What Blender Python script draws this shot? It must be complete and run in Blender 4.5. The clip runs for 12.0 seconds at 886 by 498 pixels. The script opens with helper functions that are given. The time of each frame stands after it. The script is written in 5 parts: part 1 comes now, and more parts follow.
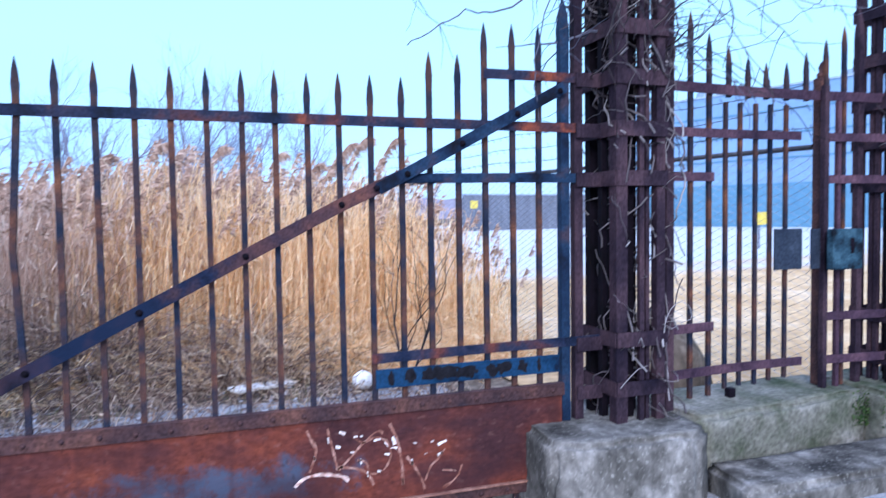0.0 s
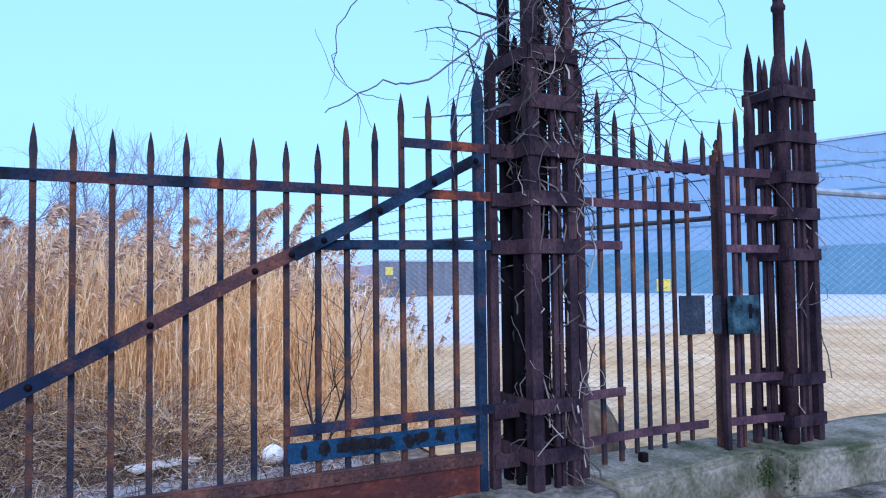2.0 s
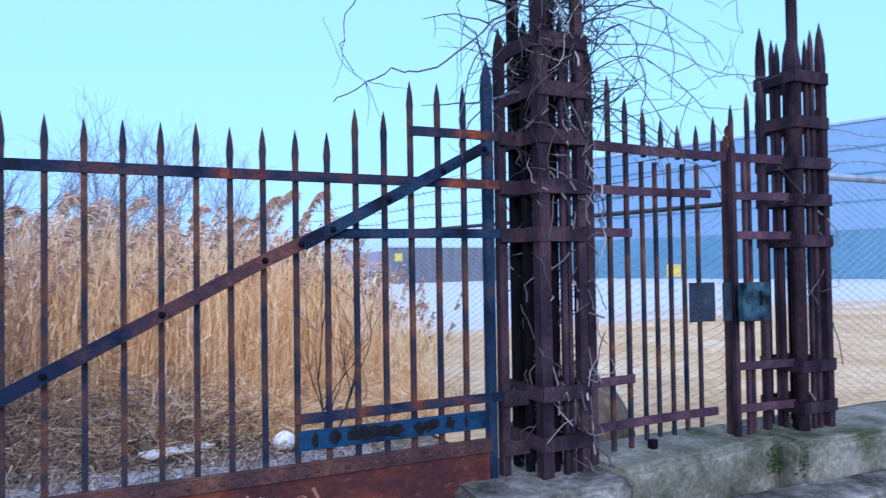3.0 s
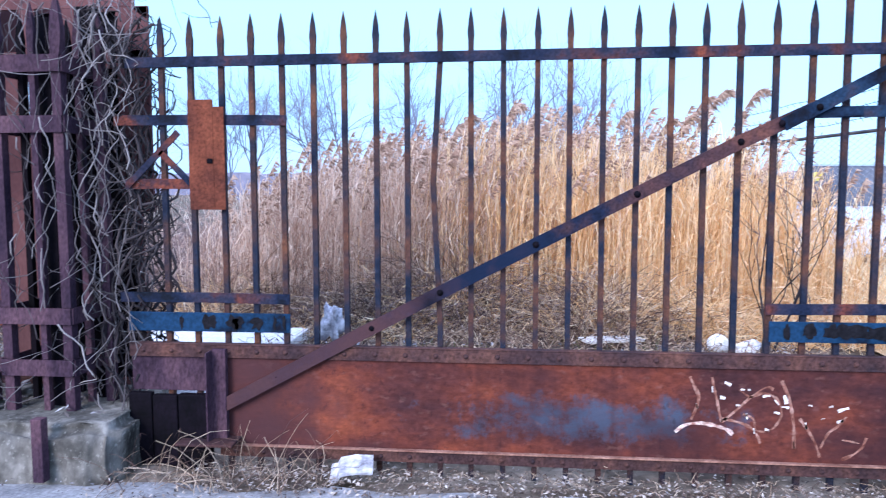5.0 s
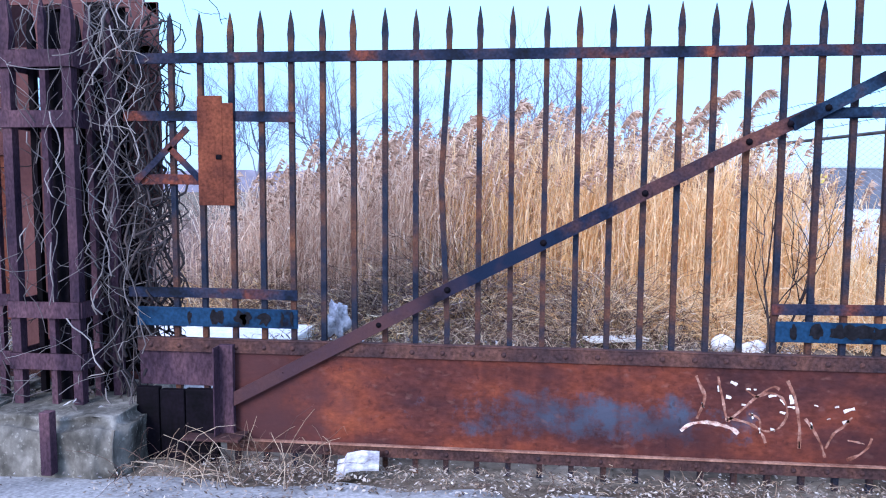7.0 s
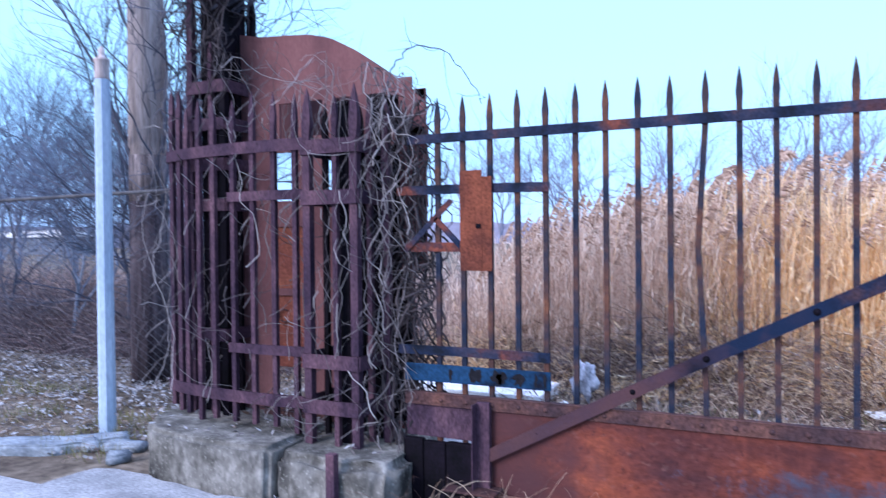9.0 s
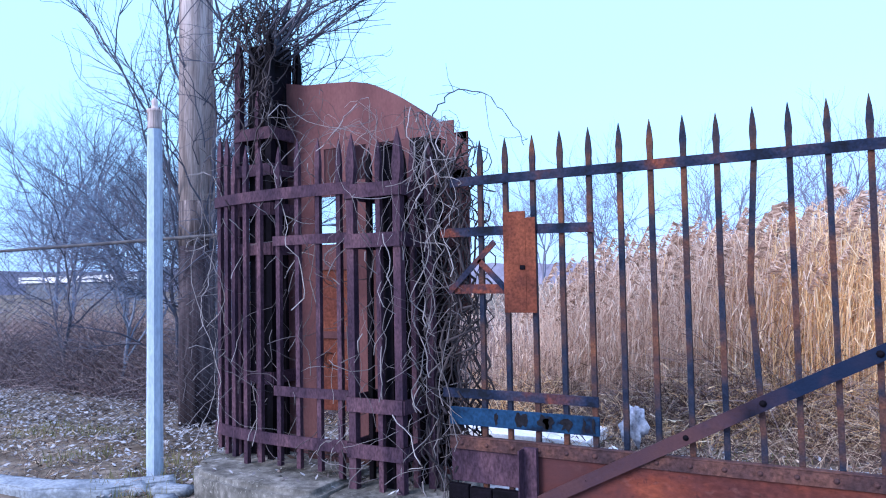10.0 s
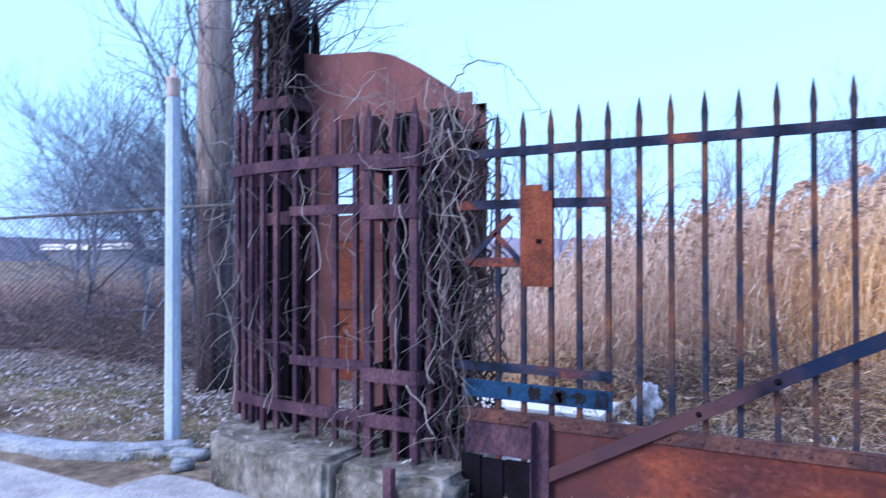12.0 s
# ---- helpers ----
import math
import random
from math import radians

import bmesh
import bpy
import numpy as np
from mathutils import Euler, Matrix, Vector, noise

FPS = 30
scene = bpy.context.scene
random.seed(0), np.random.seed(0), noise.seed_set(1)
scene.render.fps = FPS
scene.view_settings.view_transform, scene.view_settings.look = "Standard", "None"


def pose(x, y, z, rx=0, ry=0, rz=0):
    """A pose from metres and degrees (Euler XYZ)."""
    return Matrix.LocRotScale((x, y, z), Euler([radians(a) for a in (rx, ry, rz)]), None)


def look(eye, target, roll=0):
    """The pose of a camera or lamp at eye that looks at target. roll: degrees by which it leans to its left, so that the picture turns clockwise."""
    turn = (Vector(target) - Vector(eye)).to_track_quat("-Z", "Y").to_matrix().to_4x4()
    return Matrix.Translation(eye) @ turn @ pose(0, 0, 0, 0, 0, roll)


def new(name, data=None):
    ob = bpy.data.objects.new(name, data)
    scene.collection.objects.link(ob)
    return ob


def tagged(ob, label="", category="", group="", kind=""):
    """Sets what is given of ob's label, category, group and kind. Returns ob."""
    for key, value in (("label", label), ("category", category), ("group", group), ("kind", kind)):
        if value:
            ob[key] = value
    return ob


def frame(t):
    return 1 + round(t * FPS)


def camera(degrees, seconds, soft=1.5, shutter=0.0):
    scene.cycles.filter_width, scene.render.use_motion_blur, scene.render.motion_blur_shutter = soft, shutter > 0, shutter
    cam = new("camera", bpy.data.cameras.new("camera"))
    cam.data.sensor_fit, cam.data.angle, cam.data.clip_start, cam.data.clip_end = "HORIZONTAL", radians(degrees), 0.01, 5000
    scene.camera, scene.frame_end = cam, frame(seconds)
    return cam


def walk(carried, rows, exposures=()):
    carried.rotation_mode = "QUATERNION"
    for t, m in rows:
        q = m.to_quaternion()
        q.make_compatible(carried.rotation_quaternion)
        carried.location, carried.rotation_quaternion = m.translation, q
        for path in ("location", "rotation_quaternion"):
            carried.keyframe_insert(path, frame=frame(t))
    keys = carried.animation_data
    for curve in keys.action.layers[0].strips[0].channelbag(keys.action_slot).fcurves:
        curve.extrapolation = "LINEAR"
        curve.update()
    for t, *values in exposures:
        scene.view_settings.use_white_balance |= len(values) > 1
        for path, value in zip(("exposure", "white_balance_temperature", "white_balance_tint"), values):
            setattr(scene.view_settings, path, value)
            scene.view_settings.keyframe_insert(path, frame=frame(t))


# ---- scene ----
cam = camera(64.0, 12.0, 1.1, 0.5)
PATH = [
    (0, (2.185, -3.592, 1.591), (2.838, -1.704, 1.493), -0.8),
    (0.5, (2.185, -3.569, 1.596), (2.955, -1.723, 1.616), -0.8),
    (1, (2.183, -3.57, 1.596), (3.003, -1.747, 1.674), -0.9),
    (1.5, (2.18, -3.571, 1.594), (3.027, -1.762, 1.694), -1.0),
    (2, (2.182, -3.57, 1.594), (3.058, -1.774, 1.68), -0.7),
    (2.5, (2.186, -3.567, 1.596), (3.071, -1.775, 1.675), -0.8),
    (3, (2.181, -3.572, 1.607), (3.034, -1.763, 1.654), -0.9),
    (3.5, (2.125, -3.547, 1.569), (2.626, -1.611, 1.566), -0.2),
    (3.7, (2.106, -3.558, 1.568), (2.454, -1.589, 1.532), -0.2),
    (5.3, (1.796, -3.546, 1.408), (1.570, -1.566, 1.238), -0.1),
    (5.5, (1.799, -3.546, 1.408), (1.572, -1.566, 1.239), -0.1),
    (6, (1.796, -3.542, 1.408), (1.580, -1.563, 1.224), -0.0),
    (6.5, (1.796, -3.555, 1.408), (1.590, -1.573, 1.241), 0.2),
    (6.7, (1.797, -3.554, 1.408), (1.594, -1.572, 1.240), 0.3),
    (8.3, (1.753, -3.65, 1.493), (1.23, -1.724, 1.358), 0.0),
    (8.5, (1.752, -3.656, 1.497), (1.117, -1.763, 1.383), -0.1),
    (9, (1.751, -3.672, 1.499), (0.902, -1.862, 1.473), -0.6),
    (9.5, (1.743, -3.667, 1.502), (0.808, -1.9, 1.558), -1.0),
    (10, (1.735, -3.663, 1.503), (0.783, -1.906, 1.595), -1.1),
    (10.5, (1.735, -3.661, 1.502), (0.786, -1.901, 1.574), -0.9),
    (11, (1.74, -3.665, 1.501), (0.797, -1.903, 1.565), -0.6),
    (11.5, (1.746, -3.667, 1.502), (0.809, -1.9, 1.555), -0.7),
    (11.75, (1.746, -3.667, 1.502), (0.809, -1.9, 1.555), -0.7),
    (12, (1.734, -3.657, 1.497), (0.74, -1.921, 1.515), -0.1),
]
walk(cam, [(t, look(eye, target, roll)) for t, eye, target, roll in PATH],
     [(0, 0.50, 4980, 14), (0.6, 0.18, 4950, 13), (1.2, 0.08, 4960, 13), (3.0, 0.08, 4920, 13), (3.7, 0.34, 4980, 13), (5.3, 0.66, 5150, 15), (6.7, 0.60, 5150, 15), (8.3, 0.60, 5080, 16), (12.0, 0.60, 5080, 18)])
import itertools

# ---------------------------------------------------------------- light
world = bpy.data.worlds.new("world")
scene.world = world
world.use_nodes = True
wt = world.node_tree
wt.nodes.clear()
w_out = wt.nodes.new("ShaderNodeOutputWorld")
w_sky = wt.nodes.new("ShaderNodeTexSky")
w_sky.sky_type = "NISHITA"
w_sky.sun_disc = False
w_sky.sun_elevation = radians(24)
w_sky.sun_rotation = radians(200)
w_bg = wt.nodes.new("ShaderNodeBackground")
w_bg.inputs[1].default_value = 0.05
wt.links.new(w_sky.outputs[0], w_bg.inputs[0])
# an even, thin overcast over the clear sky
w_co = wt.nodes.new("ShaderNodeTexCoord")
w_sep = wt.nodes.new("ShaderNodeSeparateXYZ")
wt.links.new(w_co.outputs["Generated"], w_sep.inputs[0])
w_ramp = wt.nodes.new("ShaderNodeValToRGB")
w_ramp.color_ramp.elements[0].position, w_ramp.color_ramp.elements[0].color = 0.0, (0.34, 0.58, 1.0, 1)
w_ramp.color_ramp.elements[1].position, w_ramp.color_ramp.elements[1].color = 1.0, (2.3, 2.3, 2.8, 1)
w_up = w_ramp.color_ramp.elements.new(0.48)
w_up.color = (0.56, 0.88, 1.1, 1)
w_mid = w_ramp.color_ramp.elements.new(0.22)
w_mid.color = (0.52, 0.84, 1.0, 1)
wt.links.new(w_sep.outputs[2], w_ramp.inputs[0])
w_bg2 = wt.nodes.new("ShaderNodeBackground")
w_bg2.inputs[1].default_value = 0.80
wt.links.new(w_ramp.outputs[0], w_bg2.inputs[0])
w_add = wt.nodes.new("ShaderNodeAddShader")
wt.links.new(w_bg.outputs[0], w_add.inputs[0])
wt.links.new(w_bg2.outputs[0], w_add.inputs[1])
wt.links.new(w_add.outputs[0], w_out.inputs[0])

sun = new("sun", bpy.data.lights.new("sun", "SUN"))
sun.data.energy, sun.data.angle, sun.data.color = 3.3, radians(28), (1.0, 0.84, 0.70)
sun.matrix_world = look((-8, -20, 12), (2, 2, 0))


# ---------------------------------------------------------------- materials
def material(name, colors, scale=6.0, detail=6.0, rough=(0.6, 0.9), bump=0.3, bump_scale=60.0, metal=0.0, fine=0.35, stretch=(1, 1, 1), spread=(0.35, 0.65), hue=0.0):
    """Two or three colours mixed by a coarse noise, dulled by a fine one; every object draws its own patch."""
    m = bpy.data.materials.new(name)
    m.use_nodes = True
    t = m.node_tree
    b = t.nodes["Principled BSDF"]
    co = t.nodes.new("ShaderNodeTexCoord")
    mp = t.nodes.new("ShaderNodeMapping")
    mp.inputs["Scale"].default_value = stretch
    t.links.new(co.outputs["Object"], mp.inputs[0])
    info = t.nodes.new("ShaderNodeObjectInfo")
    w = t.nodes.new("ShaderNodeMath")
    w.operation, w.inputs[1].default_value = "MULTIPLY", 40.0
    t.links.new(info.outputs["Random"], w.inputs[0])
    n1 = t.nodes.new("ShaderNodeTexNoise")
    n1.noise_dimensions = "4D"
    n1.inputs["Scale"].default_value, n1.inputs["Detail"].default_value, n1.inputs["Roughness"].default_value = scale, detail, 0.62
    t.links.new(mp.outputs[0], n1.inputs["Vector"])
    t.links.new(w.outputs[0], n1.inputs["W"])
    ramp = t.nodes.new("ShaderNodeValToRGB")
    e = ramp.color_ramp.elements
    e[0].position, e[0].color = spread[0], (*colors[0], 1)
    e[1].position, e[1].color = spread[1], (*colors[-1], 1)
    for k, c in enumerate(colors[1:-1], 1):
        x = e.new(spread[0] + (spread[1] - spread[0]) * k / (len(colors) - 1))
        x.color = (*c, 1)
    t.links.new(n1.outputs["Fac"], ramp.inputs[0])
    n2 = t.nodes.new("ShaderNodeTexNoise")
    n2.inputs["Scale"].default_value, n2.inputs["Detail"].default_value = bump_scale, 5.0
    t.links.new(mp.outputs[0], n2.inputs["Vector"])
    mr = t.nodes.new("ShaderNodeMapRange")
    mr.inputs[1].default_value, mr.inputs[2].default_value = 0.3, 0.7
    mr.inputs[3].default_value, mr.inputs[4].default_value = 1.0 - fine, 1.0 + fine
    t.links.new(n2.outputs["Fac"], mr.inputs[0])
    mul = t.nodes.new("ShaderNodeVectorMath")
    mul.operation = "MULTIPLY"
    t.links.new(ramp.outputs[0], mul.inputs[0])
    t.links.new(mr.outputs[0], mul.inputs[1])
    t.links.new(mul.outputs[0], b.inputs["Base Color"])
    rr = t.nodes.new("ShaderNodeMapRange")
    rr.inputs[3].default_value, rr.inputs[4].default_value = rough
    t.links.new(n2.outputs["Fac"], rr.inputs[0])
    t.links.new(rr.outputs[0], b.inputs["Roughness"])
    b.inputs["Metallic"].default_value = metal
    b.inputs["Specular IOR Level"].default_value = 0.05
    if bump:
        bp = t.nodes.new("ShaderNodeBump")
        bp.inputs["Strength"].default_value, bp.inputs["Distance"].default_value = bump, 0.004
        t.links.new(n2.outputs["Fac"], bp.inputs["Height"])
        t.links.new(bp.outputs[0], b.inputs["Normal"])
    return m


def island_material(name, colors, rough=0.9, translucent=0.0):
    """A colour for each loose blade, leaf or twig."""
    m = bpy.data.materials.new(name)
    m.use_nodes = True
    t = m.node_tree
    b = t.nodes["Principled BSDF"]
    g = t.nodes.new("ShaderNodeNewGeometry")
    ramp = t.nodes.new("ShaderNodeValToRGB")
    e = ramp.color_ramp.elements
    e[0].position, e[0].color = 0.0, (*colors[0], 1)
    e[1].position, e[1].color = 1.0, (*colors[-1], 1)
    for k, c in enumerate(colors[1:-1], 1):
        x = e.new(k / (len(colors) - 1))
        x.color = (*c, 1)
    inf = t.nodes.new("ShaderNodeObjectInfo")
    sm = t.nodes.new("ShaderNodeMath")
    sm.operation = "ADD"
    t.links.new(g.outputs["Random Per Island"], sm.inputs[0])
    t.links.new(inf.outputs["Random"], sm.inputs[1])
    fr = t.nodes.new("ShaderNodeMath")
    fr.operation = "FRACT"
    t.links.new(sm.outputs[0], fr.inputs[0])
    t.links.new(fr.outputs[0], ramp.inputs[0])
    t.links.new(ramp.outputs[0], b.inputs["Base Color"])
    b.inputs["Roughness"].default_value = rough
    b.inputs["Specular IOR Level"].default_value = 0.15
    if translucent:
        b.inputs["Subsurface Weight"].default_value = 0.0
        tr = t.nodes.new("ShaderNodeBsdfTranslucent")
        t.links.new(ramp.outputs[0], tr.inputs[0])
        mx = t.nodes.new("ShaderNodeMixShader")
        mx.inputs[0].default_value = translucent
        t.links.new(b.outputs[0], mx.inputs[1])
        t.links.new(tr.outputs[0], mx.inputs[2])
        t.links.new(mx.outputs[0], t.nodes["Material Output"].inputs[0])
    return m


def speckle(m, *layers):
    """Lays noise-shaped flecks and stains over a material's colour: (scale, stretch, from, to, colour, amount) each."""
    t = m.node_tree
    b = t.nodes["Principled BSDF"]
    co = t.nodes.new("ShaderNodeTexCoord")
    out = b.inputs["Base Color"].links[0].from_socket
    for sc, st, lo, hi, col, amt in layers:
        mp = t.nodes.new("ShaderNodeMapping")
        mp.inputs["Scale"].default_value = st
        mp.inputs["Location"].default_value = (sc, 0, sc)
        t.links.new(co.outputs["Object"], mp.inputs[0])
        nn = t.nodes.new("ShaderNodeTexNoise")
        nn.inputs["Scale"].default_value, nn.inputs["Detail"].default_value = sc, 5.0
        t.links.new(mp.outputs[0], nn.inputs["Vector"])
        rg = t.nodes.new("ShaderNodeMapRange")
        rg.inputs[1].default_value, rg.inputs[2].default_value, rg.inputs[4].default_value = lo, hi, amt
        t.links.new(nn.outputs["Fac"], rg.inputs[0])
        m2 = t.nodes.new("ShaderNodeMix")
        m2.data_type = "RGBA"
        t.links.new(rg.outputs[0], m2.inputs[0])
        t.links.new(out, m2.inputs[6])
        m2.inputs[7].default_value = (*col, 1)
        out = m2.outputs[2]
    t.links.new(out, b.inputs["Base Color"])
    return m


def stretch_of_paint(m, x0, half, col, amount=0.9, soft=0.9):
    """A stretch about x0 where another coat is left, ragged by noise."""
    t = m.node_tree
    b = t.nodes["Principled BSDF"]
    src = b.inputs["Base Color"].links[0].from_socket
    co = t.nodes.new("ShaderNodeTexCoord")
    sep = t.nodes.new("ShaderNodeSeparateXYZ")
    t.links.new(co.outputs["Object"], sep.inputs[0])
    n = t.nodes.new("ShaderNodeTexNoise")
    n.inputs["Scale"].default_value, n.inputs["Detail"].default_value = 7.0, 8.0
    t.links.new(co.outputs["Object"], n.inputs["Vector"])

    def calc(op, a, c):
        k = t.nodes.new("ShaderNodeMath")
        k.operation = op
        for sock, v in zip(k.inputs, (a, c)):
            if isinstance(v, float):
                sock.default_value = v
            else:
                t.links.new(v, sock)
        return k.outputs[0]

    d = calc("ABSOLUTE", calc("DIVIDE", calc("SUBTRACT", sep.outputs[0], float(x0)), float(half)), 0.0)
    d = calc("ADD", d, calc("MULTIPLY", calc("SUBTRACT", n.outputs["Fac"], 0.5), 2.0))
    rg = t.nodes.new("ShaderNodeMapRange")
    rg.inputs[1].default_value, rg.inputs[2].default_value, rg.inputs[3].default_value, rg.inputs[4].default_value = 1.0 - soft / 2, 1.0 + soft / 2, amount, 0.0
    t.links.new(d, rg.inputs[0])
    mx = t.nodes.new("ShaderNodeMix")
    mx.data_type = "RGBA"
    t.links.new(rg.outputs[0], mx.inputs[0])
    t.links.new(src, mx.inputs[6])
    mx.inputs[7].default_value = (*col, 1)
    t.links.new(mx.outputs[2], b.inputs["Base Color"])
    return m


M_BAR = material("flaking_paint_on_iron", [(0.007, 0.010, 0.021), (0.015, 0.019, 0.034), (0.034, 0.024, 0.028), (0.068, 0.033, 0.025), (0.12, 0.052, 0.030)], 3.2, 8, (0.5, 0.85), 0.5, 90, 0.0, 0.4, (1, 1, 1.3), (0.34, 0.66))
M_RAIL = material("rail_paint_and_rust", [(0.006, 0.008, 0.014), (0.010, 0.015, 0.034), (0.024, 0.024, 0.042), (0.055, 0.024, 0.026), (0.16, 0.046, 0.026)], 3.6, 8, (0.45, 0.8), 0.5, 70, 0.0, 0.4, (1, 1, 1), (0.36, 0.64))
M_PIER = material("plum_brown_rust", [(0.021, 0.014, 0.025), (0.048, 0.028, 0.042), (0.088, 0.049, 0.063)], 4.0, 8, (0.55, 0.9), 0.6, 80, 0.0, 0.4, (1, 1, 0.5))
M_PIERD = material("plum_black_rust", [(0.009, 0.007, 0.013), (0.027, 0.018, 0.026), (0.056, 0.034, 0.042)], 4.0, 8, (0.55, 0.9), 0.6, 80, 0.0, 0.4, (1, 1, 0.5))
# near-black: dark small parts, and shade inside piers and booth put into colour
M_DARK = material("near_black_and_painted_shade", [(0.002, 0.002, 0.003), (0.007, 0.005, 0.009)], 5.0, 4, (0.6, 0.9), 0.4, 60)
M_ORANGE = material("orange_rust_plate", [(0.060, 0.021, 0.016), (0.115, 0.036, 0.021), (0.17, 0.054, 0.028)], 3.5, 8, (0.6, 0.9), 0.5, 70, 0.0, 0.35)
M_BRACE = material("plum_rust_with_paint_patches", [(0.005, 0.007, 0.015), (0.010, 0.014, 0.032), (0.040, 0.024, 0.030), (0.062, 0.031, 0.033), (0.105, 0.046, 0.036)], 2.6, 8, (0.5, 0.85), 0.5, 70, 0.0, 0.35, (1, 1, 1), (0.38, 0.66))
stretch_of_paint(M_BRACE, 1.72, 0.28, (0.008, 0.014, 0.034), 0.9, 0.5)
stretch_of_paint(M_BRACE, 0.75, 0.65, (0.062, 0.031, 0.034), 0.7)
M_BLUEBAR = material("blue_black_paint_on_iron", [(0.006, 0.007, 0.012), (0.009, 0.017, 0.038), (0.015, 0.030, 0.060), (0.035, 0.028, 0.040)], 4.0, 8, (0.45, 0.8), 0.5, 70, 0.0, 0.35, (1, 1, 1), (0.36, 0.64))
M_DOOR = material("orange_red_rust_door", [(0.070, 0.026, 0.023), (0.115, 0.039, 0.028), (0.16, 0.058, 0.036)], 3.0, 8, (0.6, 0.9), 0.4, 60, 0.0, 0.3)
M_BOX = material("slate_teal_chipped_paint", [(0.006, 0.008, 0.012), (0.020, 0.042, 0.062), (0.040, 0.078, 0.105)], 9, 8, (0.5, 0.8), 0.5, 60, 0.0, 0.3, (1, 1, 1), (0.38, 0.6))
M_SHEET = material("matt_red_rust_sheet", [(0.090, 0.043, 0.046), (0.120, 0.056, 0.058), (0.158, 0.077, 0.076)], 1.6, 6, (0.65, 0.9), 0.25, 60, 0.0, 0.12, (1, 1, 0.5))
speckle(M_SHEET, (3.0, (2.2, 2.2, 0.2), 0.52, 0.74, (0.060, 0.030, 0.034), 0.5))
M_LIP = material("brown_rust_angle", [(0.028, 0.019, 0.023), (0.052, 0.028, 0.028), (0.098, 0.047, 0.037)], 5.0, 8, (0.6, 0.9), 0.5, 70, 0.0, 0.4)
M_SIGN = material("chipped_blue_paint", [(0.005, 0.006, 0.012), (0.007, 0.022, 0.052), (0.011, 0.033, 0.076)], 4.5, 8, (0.4, 0.7), 0.4, 60, 0.0, 0.3, (1, 1, 1), (0.36, 0.5))
M_BLACK = material("black_smudge", [(0.006, 0.006, 0.008), (0.012, 0.012, 0.016)], 20, 3, (0.6, 0.8), 0.2)
M_CONC = material("weathered_concrete", [(0.026, 0.025, 0.024), (0.085, 0.080, 0.072), (0.155, 0.146, 0.134), (0.30, 0.285, 0.265)], 3.0, 14, (0.8, 0.95), 0.9, 26, 0.0, 0.35, (1, 1, 0.7), (0.36, 0.68))
speckle(M_CONC, (52.0, (1, 1, 0.8), 0.58, 0.70, (0.36, 0.35, 0.32), 0.40), (2.4, (1.6, 1.6, 0.5), 0.52, 0.66, (0.028, 0.026, 0.024), 0.6))
M_CONC2 = material("mossy_concrete", [(0.040, 0.050, 0.028), (0.125, 0.122, 0.10), (0.22, 0.21, 0.19)], 2.4, 10, (0.8, 0.95), 0.9, 35, 0.0, 0.35)
M_WOOD = material("grey_weathered_pole", [(0.20, 0.165, 0.16), (0.36, 0.30, 0.29), (0.48, 0.42, 0.41)], 5.0, 8, (0.8, 0.95), 0.9, 45, 0.0, 0.4, (3, 3, 0.15))
M_TAR = material("tarred_pole_foot", [(0.016, 0.013, 0.017), (0.038, 0.030, 0.036), (0.075, 0.060, 0.066)], 5.0, 8, (0.6, 0.9), 0.7, 45, 0.0, 0.4, (3, 3, 0.2))
M_STAIN = material("tar_streaked_wood", [(0.030, 0.025, 0.029), (0.085, 0.070, 0.072), (0.26, 0.215, 0.21)], 5.0, 8, (0.7, 0.95), 0.8, 45, 0.0, 0.4, (3, 3, 0.15), (0.40, 0.66))
M_GALV = material("grey_painted_post", [(0.26, 0.32, 0.42), (0.36, 0.43, 0.53)], 3.0, 6, (0.45, 0.7), 0.2, 60, 0.0, 0.15, (1, 1, 0.3))
M_WIRE = material("galvanised_wire", [(0.20, 0.22, 0.26), (0.34, 0.37, 0.42)], 8.0, 3, (0.4, 0.6), 0.0, 60, 0.4, 0.15)
M_DWIRE = material("rusty_dark_wire", [(0.04, 0.04, 0.05), (0.09, 0.085, 0.09)], 8.0, 3, (0.5, 0.7), 0.0, 60, 0.2, 0.2)
M_VINE = island_material("dry_vine_bark", [(0.060, 0.050, 0.056), (0.10, 0.087, 0.092), (0.18, 0.163, 0.167), (0.33, 0.305, 0.305)])
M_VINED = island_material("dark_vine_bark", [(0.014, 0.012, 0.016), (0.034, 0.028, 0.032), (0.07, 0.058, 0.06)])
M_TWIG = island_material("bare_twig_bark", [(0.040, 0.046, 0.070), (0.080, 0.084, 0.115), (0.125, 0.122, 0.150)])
# haze of distance is put into this bark colour
M_FARTWIG = island_material("far_twigs_haze_in_colour", [(0.16, 0.17, 0.24), (0.22, 0.22, 0.29)])
M_REED = island_material("dry_reed_straw", [(0.56, 0.33, 0.14), (0.82, 0.58, 0.30), (0.92, 0.73, 0.46), (0.96, 0.86, 0.66)], 0.85, 0.5)
M_PALEREED = island_material("pale_pinkish_reed_straw", [(0.34, 0.21, 0.15), (0.60, 0.43, 0.33), (0.80, 0.64, 0.52), (0.92, 0.81, 0.70)], 0.85, 0.45)
# bluer, paler bark: haze painted into the twigs
M_HAZETWIG = island_material("twigs_blue_haze_in_colour", [(0.10, 0.125, 0.19), (0.16, 0.19, 0.26), (0.21, 0.235, 0.30)])
M_MOSS = island_material("dark_green_moss", [(0.012, 0.026, 0.009), (0.030, 0.055, 0.017), (0.050, 0.072, 0.026)], 1.0)
